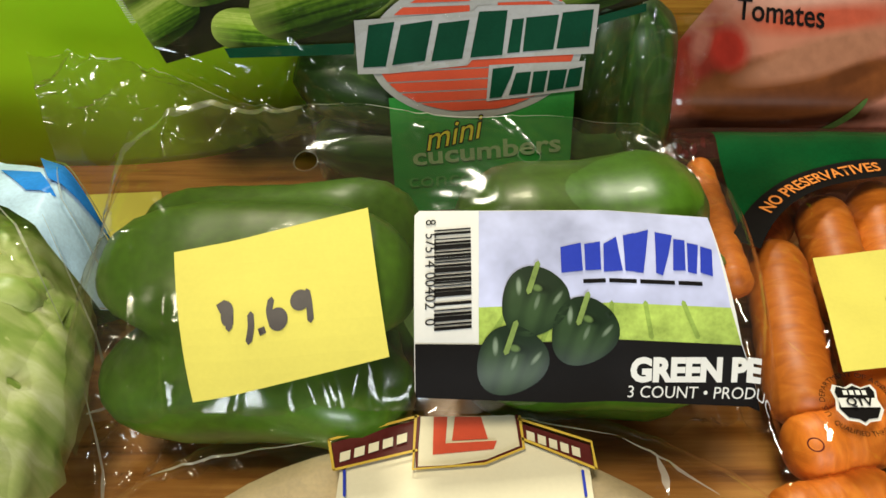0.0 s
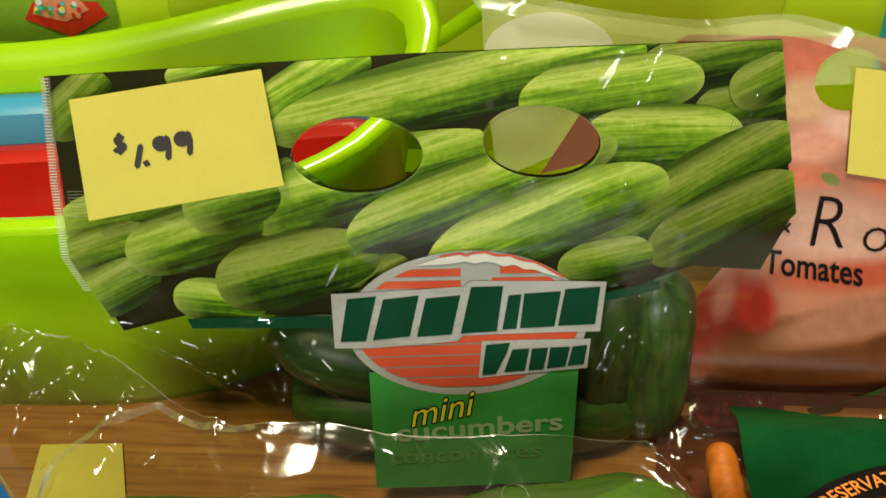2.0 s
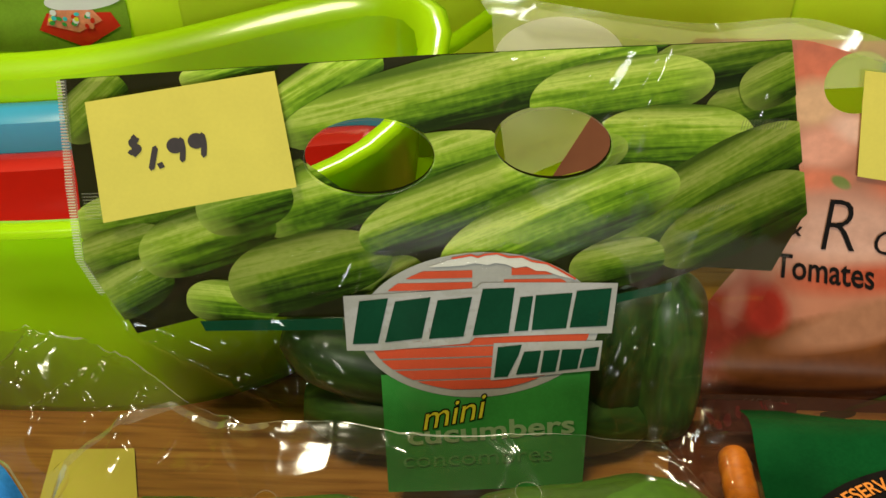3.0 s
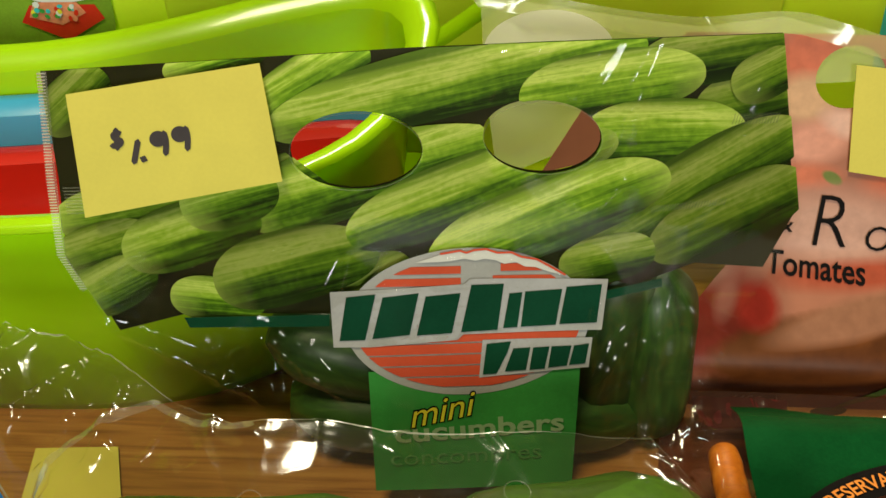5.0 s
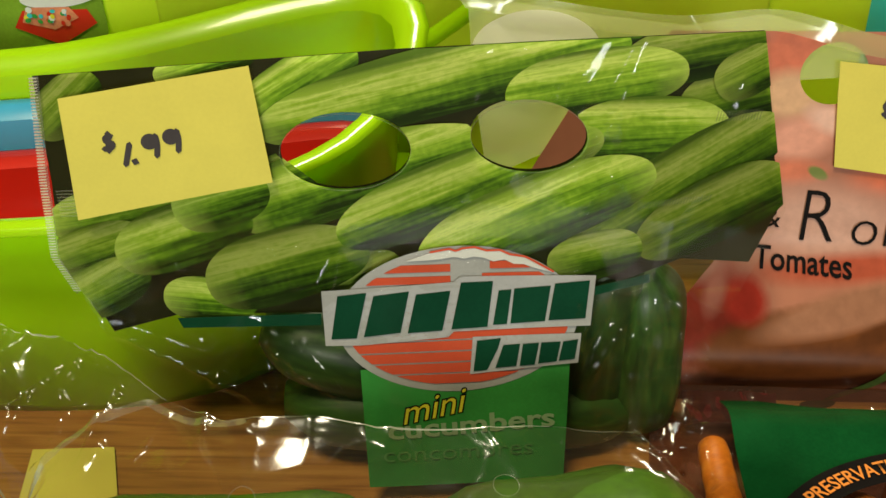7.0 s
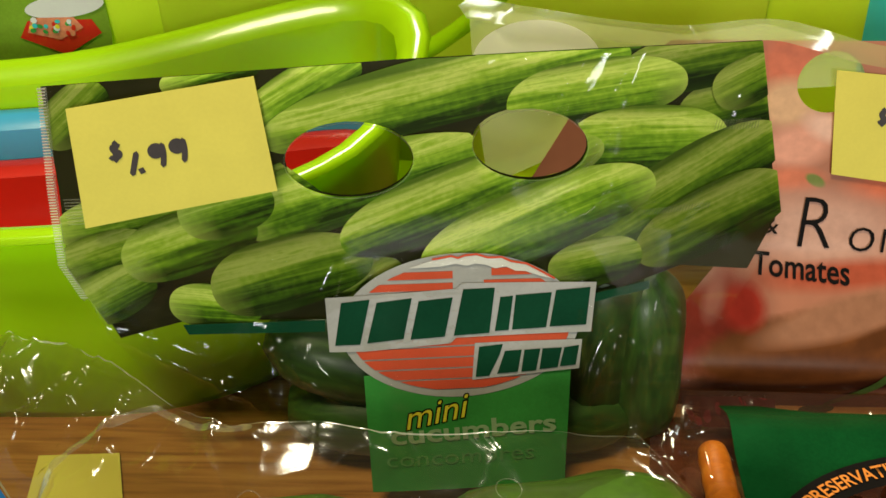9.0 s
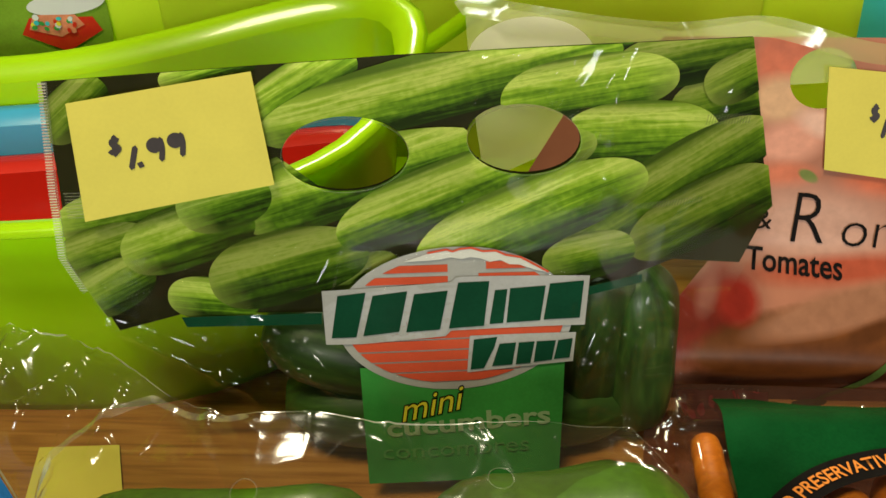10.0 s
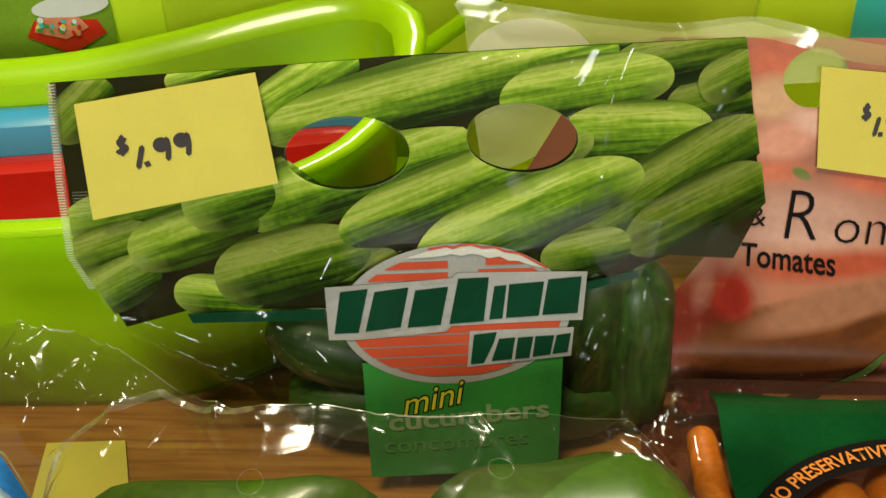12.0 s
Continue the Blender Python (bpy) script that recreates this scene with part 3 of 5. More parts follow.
# ---- sticky notes ----
def sticky_note(corners, surf, shift, h, strokes, label):
    """corners: top left, top right, bottom right, bottom left. strokes: pen lines in shares of the note."""
    t = thing("sticky_note", (0, 0, 0), label, "sticky note", "price notes")
    sheet("paper", list(corners), surf, PAPER, t, h, 0.004, thick=0.0002)
    tl, tr, br, bl = [Vector(c) for c in corners]

    def on(p):
        top, bot = tl.lerp(tr, p[0]), bl.lerp(br, p[0])
        return tuple(top.lerp(bot, p[1]))
    for pts, w in strokes:
        pts = [(0.45 + (x - 0.45) * 0.86 + shift[0], 0.5 + (y - 0.5) * 0.80 + shift[1]) for x, y in pts]
        sheet("pen_stroke", stroke(bend_line([on(p) for p in pts], 2), w), surf, INK, t, h + 0.00025, 0.0012)
    return t


def arc(cx, cy, rx, ry, a0, a1, n=10):
    return [(cx + rx * math.cos(radians(a0 + (a1 - a0) * i / n)), cy - ry * math.sin(radians(a0 + (a1 - a0) * i / n))) for i in range(n + 1)]


NINE = lambda x, y: [arc(x, y, 0.035, 0.055, 10, 350), [(x + 0.04, y - 0.05), (x + 0.045, y + 0.04), (x + 0.03, y + 0.16)]]
PEN = 0.0015
price_199 = [([(0.25, 0.30), (0.21, 0.31), (0.22, 0.36), (0.26, 0.38), (0.24, 0.43), (0.20, 0.42)], PEN), ([(0.235, 0.27), (0.225, 0.45)], PEN),
             ([(0.35, 0.42), (0.31, 0.62)], PEN), ([(0.365, 0.605), (0.37, 0.61)], PEN * 1.3)]
price_199 += [(p, PEN) for x in (0.47, 0.60) for p in NINE(x, 0.43 if x < 0.5 else 0.42)]
price_169 = [([(0.22, 0.32), (0.25, 0.34), (0.24, 0.42), (0.25, 0.44)], PEN * 1.9), ([(0.25, 0.44), (0.245, 0.50)], PEN),
             ([(0.375, 0.44), (0.37, 0.54), (0.345, 0.64)], PEN), ([(0.425, 0.585), (0.43, 0.59)], PEN * 1.3),
             ([(0.50, 0.37), (0.48, 0.45), (0.49, 0.55)], PEN), (arc(0.525, 0.53, 0.04, 0.065, 170, -160), PEN),
             (arc(0.665, 0.43, 0.04, 0.055, 20, 340), PEN), ([(0.71, 0.38), (0.715, 0.48), (0.71, 0.60)], PEN)]


# ---- cucumber bag ----
def cuke_relief(u, v):
    belly = 0.0015 * math.exp(-((u - 0.012) / 0.06) ** 2) * smooth01(-v, -0.02, 0.03)
    return belly + 0.0010 * noise.noise(Vector((u * 16, v * 14, 9)))


def cuke_film_relief(u, v):
    k = smooth01(-v, -0.016, 0.0)
    away = smooth01(abs(u - 0.012), 0.03, 0.045)
    return cuke_relief(u, v) + 0.0032 + k * away * (0.0075 * (crumple(u + 0.4 * v, v, 0.034, 1.0) - 0.25) + 0.002 * (crumple(u, v, 0.013, 6.0) - 0.3)) + dents(u, v)


def dents(u, v):
    """Pressed folds in the film over the header."""
    h = 0.0
    for cu, cv, r, amp in (FOLDS):
        g = math.exp(-((u - cu) ** 2 + (v - cv) ** 2) / (r * r))
        if g > 0.02:
            h += g * amp * crumple(u - 0.3 * v, v * 0.5, 0.016, 3.0)
    return h


FOLDS = ((0.0540, -0.0060, 0.013, 0.007), (0.0640, 0.0100, 0.009, 0.004), (-0.0450, -0.0080, 0.014, 0.006), (0.0414, 0.0758, 0.014, 0.010), (0.0314, 0.0520, 0.004, 0.002), (-0.0289, 0.0221, 0.007, 0.004), (0.0502, 0.0465, 0.006, 0.002), (0.0793, 0.0371, 0.009, 0.002), (0.0857, 0.0661, 0.006, 0.002), (0.0207, 0.0719, 0.004, 0.002))


CUKE_S = plane_surface((0, 0.256, 0.057), (1, 0.08, 0), (0, 0.25, 1), cuke_relief)
CUKE_F = plane_surface((0, 0.256, 0.057), (1, 0.08, 0), (0, 0.25, 1), cuke_film_relief)
HOLE_A = ellipse(-0.0185, 0.0578, 0.0172, 0.0105, 0)
HOLE_B = ellipse(0.0300, 0.0602, 0.0156, 0.0098, -5)


def cucumber_shape(a, b, w0, w1, rise=None):
    """A long rounded outline from a to b, w0 and w1 half wide, its middle raised."""
    (x0, y0), (x1, y1) = a, b
    d = math.hypot(x1 - x0, y1 - y0)
    ux, uy = (x1 - x0) / d, (y1 - y0) / d
    lift = -0.024 * d if rise is None else math.copysign(rise, ux)
    out = []
    n = 44
    for i in range(n):
        th = 2 * math.pi * i / n
        c, s = math.cos(th), math.sin(th)
        c = math.copysign(abs(c) ** 0.80, c)
        s = math.copysign(abs(s) ** 0.88, s)
        w = w0 + (w1 - w0) * (c + 1) / 2
        al, ac = (c + 1) / 2 * d, s * w + lift * (1 - c * c)
        out.append((x0 + ux * al - uy * ac, y0 + uy * al + ux * ac))
    return out


def cucumber_bag():
    t = thing("cucumber_bag", (0, 0, 0), "clear cucumber bag with photo header standing against a lime tub", "produce bag")
    header_edge = [(-0.0962, 0.0798), (-0.0040, 0.0841), (0.0901, 0.0862), (0.0936, 0.0658), (0.1005, 0.0380), (0.0935, 0.0208), (0.0741, 0.0225), (0.0518, 0.0135), (0.0092, 0.0051), (-0.0298, 0.0095), (-0.0685, 0.0102), (-0.0877, 0.0054), (-0.0939, 0.0211), (-0.0985, 0.0283), (-0.0968, 0.0516)]
    body = [header_edge[0], header_edge[2], header_edge[3], header_edge[4], header_edge[5], (0.085, 0.0), (0.082, -0.05), (0.06, -0.056), (-0.06, -0.056), (-0.07, -0.03), header_edge[11], header_edge[12], header_edge[13], header_edge[14]]
    sheet("film", body, CUKE_F, CUKE_FILM, t, 0.0002, 0.0016, (HOLE_A, HOLE_B))
    head = sheet("header", header_edge, CUKE_S, HEADER, t, -0.0006, 0.0022, (HOLE_A, HOLE_B), "printed header with a photo of cucumbers and two finger holes")
    for cu, cv, ru, rv, tn in ((-0.0185, 0.0578, 0.0172, 0.0105, 0), (0.0300, 0.0602, 0.0156, 0.0098, -5)):
        sheet("hole_rim", ellipse(cu, cv, ru + 0.00015, rv + 0.00015, tn), CUKE_S, SOFT_FOLD, t, 0.0024, 0.002, (ellipse(cu, cv, ru - 0.0001, rv - 0.0001, tn),))
    sheet("seam", [(-0.0965, 0.0799), (-0.0942, 0.0799), (-0.0968, 0.0516), (-0.0982, 0.0300), (-0.0942, 0.0193), (-0.0956, 0.0185), (-0.1004, 0.0301), (-0.0993, 0.0517)], CUKE_S, SEAM, t, 0.0008, 0.002)
    def hatch(name, a, b, length, turn, count, mat, h):
        """A row of short pressed ribs along the line from a to b."""
        bm = bmesh.new()
        du, dv = length * math.cos(radians(turn)), length * math.sin(radians(turn))
        for k in range(count):
            f = k / count
            u, v = a[0] + (b[0] - a[0]) * f, a[1] + (b[1] - a[1]) * f
            wu, wv = (b[0] - a[0]) / count * 0.22, (b[1] - a[1]) / count * 0.22
            foot = [CUKE_S(u - wu, v - wv, h), CUKE_S(u + wu, v + wv, h), CUKE_S(u + wu + du, v + wv + dv, h), CUKE_S(u - wu + du, v - wv + dv, h)]
            crest = [CUKE_S(u, v, h + 0.0003), CUKE_S(u + du, v + dv, h + 0.0003)]
            f0, f1, f2, f3 = [bm.verts.new(q) for q in foot]
            c0, c1 = [bm.verts.new(q) for q in crest]
            for q in ((f0, c0, c1, f3), (c0, f1, f2, c1), (f0, f1, c0), (f3, c1, f2)):
                bm.faces.new(q)
        return part(name, bm, mat, t, smooth=False)
    for a, b in (((-0.0965, 0.0795), (-0.0993, 0.0517)), ((-0.0993, 0.0517), (-0.1004, 0.0301)), ((-0.1004, 0.0301), (-0.0958, 0.0190))):
        # Seam ribs whitened with the glint film.
        hatch("seam_rib", a, b, 0.0020, 0, int(math.dist(a, b) / 0.0008), CREASE_GLINT, 0.0012)
    hatch("pressed_rib", (0.0790, 0.0634), (0.0912, 0.0636), 0.0028, 80, 16, SEAM, 0.0024)
    hatch("pressed_rib", (0.0600, 0.0392), (0.0800, 0.0412), 0.0018, 75, 26, SEAM, 0.0024)
    hatch("pressed_rib", (-0.0950, 0.0425), (-0.0950, 0.0505), 0.0050, 0, 9, SEAM, 0.0024)
    # the loose tail of the bag that lies on the table
    def tail(x, y, h=0.0):
        return Vector((x, y, 0.006 + 0.010 * max(0.0, crumple(x, y, 0.016, 3.0)) + 0.004 * max(0.0, crumple(x, y, 0.006, 5.0)) + h))
    sheet("film_tail", [(-0.0493, 0.2824), (-0.0326, 0.28), (-0.0124, 0.2667), (-0.0136, 0.2586), (-0.0294, 0.2556), (-0.0447, 0.2606)], tail, SOFT_FOLD, t, 0.0, 0.0010)
    # (tip, other end, half width at each end, rise of the middle, shaded print)
    prints = [
        ((0.07, 0.066), (0.1, 0.073), 0.008, 0.008, 0.0, True),
        ((-0.09, 0.062), (-0.07, 0.066), 0.008, 0.008, 0.0, True),
        ((0.015, 0.086), (0.06, 0.088), 0.006, 0.006, 0.0, False),
        ((-0.025, 0.015), (-0.005, 0.025), 0.007, 0.007, 0.0, True),
        ((-0.048, 0.048), (-0.02, 0.056), 0.006, 0.006, 0.0, True),
        ((-0.0983, 0.0646), (-0.0804, 0.0795), 0.0067, 0.0064, 0.0, True),
        ((-0.0659, 0.0785), (-0.0395, 0.0851), 0.0043, 0.0051, 0.0, False),
        ((-0.0454, 0.0665), (-0.0145, 0.0847), 0.0076, 0.0074, 0.0, False),
        ((0.0535, 0.0778), (0.0929, 0.0849), 0.0077, 0.0076, 0.0, True),
        ((0.0788, 0.0715), (0.0951, 0.0799), 0.0067, 0.0064, 0.0, True),
        ((-0.0994, 0.0389), (-0.0592, 0.046), 0.0081, 0.0081, 0.0, False),
        ((-0.1008, 0.0274), (-0.0739, 0.0358), 0.0079, 0.0068, 0.0, True),
        ((-0.0985, 0.0143), (-0.0752, 0.0258), 0.0083, 0.0072, 0.0, True),
        ((-0.0414, 0.0634), (0.0559, 0.0844), 0.0097, 0.0091, 0.0021, False),
        ((0.0712, 0.077), (0.0237, 0.07), 0.0081, 0.0095, 0.0006, False),
        ((0.0834, 0.0607), (0.0401, 0.0601), 0.0092, 0.0091, 0.0006, False),
        ((0.0419, 0.027), (0.0985, 0.0621), 0.0083, 0.0107, 0.0014, True),
        ((-0.0502, 0.04), (0.0195, 0.0608), 0.0128, 0.0073, 0.0013, False),
        ((-0.0827, 0.0286), (-0.045, 0.04), 0.0098, 0.0087, 0.001, False),
        ((-0.0657, 0.0413), (-0.0397, 0.0487), 0.0085, 0.0079, 0.0, False),
        ((-0.0718, 0.0171), (-0.0458, 0.0137), 0.0074, 0.0064, 0.0, False),
        ((-0.0592, 0.019), (-0.0138, 0.0301), 0.0121, 0.0099, 0.001, True),
        ((0.0498, 0.0599), (-0.0221, 0.033), 0.0085, 0.0107, 0.0009, False),
        ((0.0643, 0.0502), (-0.0001, 0.0236), 0.0102, 0.0116, 0.0013, False),
        ((0.0607, 0.0262), (0.1015, 0.0474), 0.0091, 0.0105, 0.001, True),
        ((0.0359, 0.022), (0.0621, 0.0282), 0.0073, 0.0073, 0.0, True)]
    for i, (a, b, w0, w1, rise, shaded) in enumerate(prints):
        shape = cucumber_shape(a, b, w0, w1, rise)
        shape = clip(shape, header_edge)
        if len(shape) < 5:
            continue
        holes = [h for h in (HOLE_A, HOLE_B) if any(inside(q, shape) for q in h)]
        for h in holes:
            shape = cut(shape, h)
        d = Vector(b) - Vector(a)
        ln = d.length
        d.normalize()

        def uv(x, y, a=Vector(a), d=d, w=(w0 + w1) / 2):
            r = Vector((x, y)) - a
            return (r.dot(d), math.copysign(1, d.x) * (r.y * d.x - r.x * d.y) / w)
        sheet("printed_cucumber", shape, CUKE_S, CUKE_PRINT_SHADED if shaded else CUKE_PRINT, head, -0.0005 + i * 0.00009, 0.0019, uv=uv)
    sheet("band", [(-0.0685, 0.0105), (-0.0281, 0.0107), (-0.0284, 0.0070), (-0.0673, 0.0073)], CUKE_S, BAND_GREEN, t, 0.0024, 0.003)
    sheet("band", [(0.0484, 0.0154), (0.0646, 0.0193), (0.0648, 0.0166), (0.0486, 0.0127)], CUKE_S, BAND_GREEN, t, 0.0024, 0.003)
    panel = sheet("panel", [(-0.0181, -0.0080), (0.0431, -0.0088), (0.0425, -0.050), (-0.0175, -0.050)], CUKE_S, PANEL_GREEN, t, 0.0026, 0.003, label="green printed panel")
    words("lettering", "mini", CUKE_S, (-0.0068, -0.0272), 0.0118, BLACK, panel, 0.0029, 12, 0.95, 0.4, 0.0004)
    words("lettering", "mini", CUKE_S, (-0.0068, -0.0272), 0.0118, YELLOW_INK, panel, 0.0031, 12, 0.95, 0.4)
    words("lettering", "cucumbers", CUKE_S, (-0.0112, -0.0322), 0.0092, HAZED_INK, panel, 0.0030, 2.6, 1.25, 0.0, 0.0002)
    words("lettering", "concombres", CUKE_S, (-0.0130, -0.0405), 0.0080, HAZED_FAINT_INK, panel, 0.0030, 1, 1.15)
    logo = sheet("logo", ellipse(0.0105, 0.0068, 0.0345, 0.0232, 0, 60), CUKE_S, SILVER, t, 0.0028, 0.003, label="oval red and silver logo patch")
    oval = ellipse(0.0105, 0.0068, 0.0320, 0.0207, 0, 60)
    for i in range(11):
        v, tall = -0.0132 + i * 0.0036, 0.0031 if i < 7 else 0.0023
        spans = [(-0.0230, 0.0440)] if v < 0.017 else [(-0.0230, 0.0085), (0.0160 + 0.6 * (v - 0.017), 0.0440)]
        for a, b in spans:
            band = clip([(a, v), (b, v - 0.0004), (b, v + tall - 0.0004), (a, v + tall)], oval)
            if len(band) > 2:
                sheet("stripe", band, CUKE_S, LOGO_RED, logo, 0.0031, 0.004)
    # a snowy ridge over the stripes
    ridge = [(-0.0039, 0.0262), (0.0030, 0.0284), (0.0082, 0.0292), (0.0100, 0.0285), (0.0120, 0.0292), (0.0153, 0.0294), (0.0185, 0.0282), (0.0223, 0.0282), (0.0250, 0.0268), (0.0293, 0.0259), (0.0325, 0.0240), (0.0373, 0.0210)]
    foot = [(0.0330, 0.0222), (0.0290, 0.0238), (0.0262, 0.0240), (0.0235, 0.0255), (0.0205, 0.0250), (0.0180, 0.0262), (0.0150, 0.0268), (0.0125, 0.0262), (0.0095, 0.0270), (0.0060, 0.0264), (0.0020, 0.0262)]
    sheet("printed_ridge", ridge + foot, CUKE_S, WHITE, logo, 0.0033, 0.003)
    sheet("printed_ridge_line", stroke([(x, y + 0.0003) for x, y in ridge[1:]], 0.0006), CUKE_S, LOGO_RED, logo, 0.0035, 0.003)
    banner = sheet("banner", [(-0.0276, 0.0181), (-0.0083, 0.0186), (0.0094, 0.0193), (0.0111, 0.0209), (0.0494, 0.0197), (0.0485, 0.0038), (0.0092, 0.0036), (0.0075, 0.0019), (-0.0173, 0.0005), (-0.0275, 0.0008)], CUKE_S, SILVER, logo, 0.0034, 0.003)
    # plain dark blocks where the mark stands
    for pts in ([(-0.0232, 0.0165), (-0.0151, 0.0172), (-0.0185, 0.0030), (-0.0257, 0.0030)],
                [(-0.0132, 0.0161), (-0.0032, 0.0171), (-0.0060, 0.0042), (-0.0165, 0.0033)], [(-0.0013, 0.0160), (0.0084, 0.0167), (0.0059, 0.0043), (-0.0040, 0.0039)],
                [(0.0114, 0.0191), (0.0204, 0.0191), (0.0188, 0.0048), (0.0085, 0.0045)],
                [(0.0220, 0.0161), (0.0256, 0.0163), (0.0244, 0.0054), (0.0204, 0.0053)], [(0.0264, 0.0165), (0.0367, 0.0170), (0.0353, 0.0058), (0.0254, 0.0055)], [(0.0379, 0.0176), (0.0477, 0.0183), (0.0469, 0.0063), (0.0363, 0.0060)]):
        sheet("wordmark_block", pts, CUKE_S, BAND_GREEN, banner, 0.0037, 0.004)
    ribbon = sheet("banner", [(0.0146, 0.0016), (0.0460, 0.0014), (0.0454, -0.0083), (0.0137, -0.0106)], CUKE_S, SILVER, logo, 0.0034, 0.003)
    for pts in ([(0.0158, 0.0004), (0.0227, 0.0009), (0.0218, -0.0025), (0.0187, -0.0093), (0.0147, -0.0095)], [(0.0234, -0.0014), (0.0283, -0.0012), (0.0272, -0.0085), (0.0211, -0.0088)], [(0.0291, -0.0013), (0.0338, -0.0011), (0.0326, -0.0083), (0.0282, -0.0085)],
                [(0.0344, -0.0011), (0.0401, -0.0010), (0.0390, -0.0075), (0.0336, -0.0080)], [(0.0408, -0.0010), (0.0451, -0.0004), (0.0443, -0.0069), (0.0396, -0.0073)]):
        sheet("wordmark_block", pts, CUKE_S, BAND_GREEN, ribbon, 0.0037, 0.004)
    return t


def clip(poly, window):
    """The part of an outline inside the outline's hull."""
    pts = sorted(set(window))

    def half(seq):
        h = []
        for p in seq:
            while len(h) > 1 and (h[-1][0] - h[-2][0]) * (p[1] - h[-2][1]) - (h[-1][1] - h[-2][1]) * (p[0] - h[-2][0]) <= 0:
                h.pop()
            h.append(p)
        return h[:-1]
    hull = half(pts) + half(pts[::-1])
    out = list(poly)
    for (x0, y0), (x1, y1) in zip(hull, hull[1:] + hull[:1]):
        side = lambda p: (x1 - x0) * (p[1] - y0) - (y1 - y0) * (p[0] - x0)
        src, out = out, []
        for a, b in zip(src, src[1:] + src[:1]):
            sa, sb = side(a), side(b)
            if sa >= 0:
                out.append(a)
            if sa * sb < 0:
                k = sa / (sa - sb)
                out.append((a[0] + (b[0] - a[0]) * k, a[1] + (b[1] - a[1]) * k))
        if len(out) < 3:
            return []
    clean = []
    for p in out:
        if not clean or math.dist(p, clean[-1]) > 1e-5:
            clean.append(p)
    return clean


def cut(poly, hole):
    """Takes a hole's area away from an outline by pushing its points out of it, adding the hole's edge."""
    keep = [(p[0], p[1]) for p in resample(poly, 0.0012) if not inside(p, hole)]
    cx, cy = sum(p[0] for p in hole) / len(hole), sum(p[1] for p in hole) / len(hole)
    inner = [h for h in resample(hole, 0.001) if inside(h, poly)]
    if not inner or len(keep) < 4:
        return keep
    # find the gap in the kept outline and bridge it along the hole's edge
    gaps = [(math.dist(keep[i], keep[(i + 1) % len(keep)]), i) for i in range(len(keep))]
    _, i = max(gaps)
    a, b = keep[i], keep[(i + 1) % len(keep)]
    ring = keep[i + 1:] + keep[:i + 1]
    ang = lambda p: math.atan2(p[1] - cy, p[0] - cx)
    start = min(range(len(inner)), key=lambda k: math.dist(inner[k], a))
    order = inner[start:] + inner[:start]
    if math.dist(order[-1], b) > math.dist(order[1], b):
        order = [order[0]] + order[:0:-1]
    return ring + order


cucumber_bag()
sticky_note(((-0.0891, 0.0750), (-0.0409, 0.0820), (-0.0378, 0.0510), (-0.0899, 0.0420)), CUKE_S, (-0.04, 0.018), 0.0046, price_199, "yellow paper note with a handwritten price on the cucumber bag")


def cucumber(at, length, radius, turn):
    t = thing("cucumber", at, "dark green mini cucumber inside the clear bag", "cucumber", "cucumbers in the bag")
    t.rotation_euler = [radians(a) for a in turn]
    prof = [(-length / 2 + length * i / 24, radius * max(0.12, (1 - abs(2 * i / 24 - 1) ** 5)) ** 0.5) for i in range(25)]
    part("body", lathe(prof, 28, "x", lambda a, th: 1 + 0.03 * math.cos(7 * th) + 0.03 * noise.noise(Vector((a * 40, th, 0)))), CUKE, t)


def in_bag(x, z, length, radius, slope):
    cucumber((x, 0.256 + 0.25 * (z - 0.057) + 0.08 * x + radius + 0.005, z), length, radius, (0 if abs(slope) < 45 else 14, -slope, 4))


in_bag(0.012, 0.017, 0.115, 0.0165, -3)
in_bag(0.008, 0.048, 0.115, 0.0155, 8)
in_bag(-0.010, 0.034, 0.085, 0.0150, -22)
in_bag(0.068, 0.036, 0.070, 0.0135, 95)
in_bag(0.052, 0.040, 0.078, 0.0160, 87)
in_bag(0.030, 0.040, 0.078, 0.0160, 88)


# ---- tomato bag ----
TOM_S = plane_surface((0.115, 0.308, 0.044), (1, 0, 0), (0, 0.3, 1), lambda u, v: 0.0012 * (crumple(u, v, 0.035, 4.0) - 0.3) + 0.003 * noise.noise(Vector((u * 18, v * 18, 5))) + 0.003 * math.exp(-((u - 0.01) / 0.05) ** 2 - ((v + 0.02) / 0.04) ** 2))


TOM_P = plane_surface((0.115, 0.308, 0.044), (1, 0, 0), (0, 0.3, 1), lambda u, v: 0.002 * noise.noise(Vector((u * 16, v * 16, 5))) + 0.022 * smooth01(-v, -0.012, 0.028) - 0.010 * smooth01(-v, 0.028, 0.048))
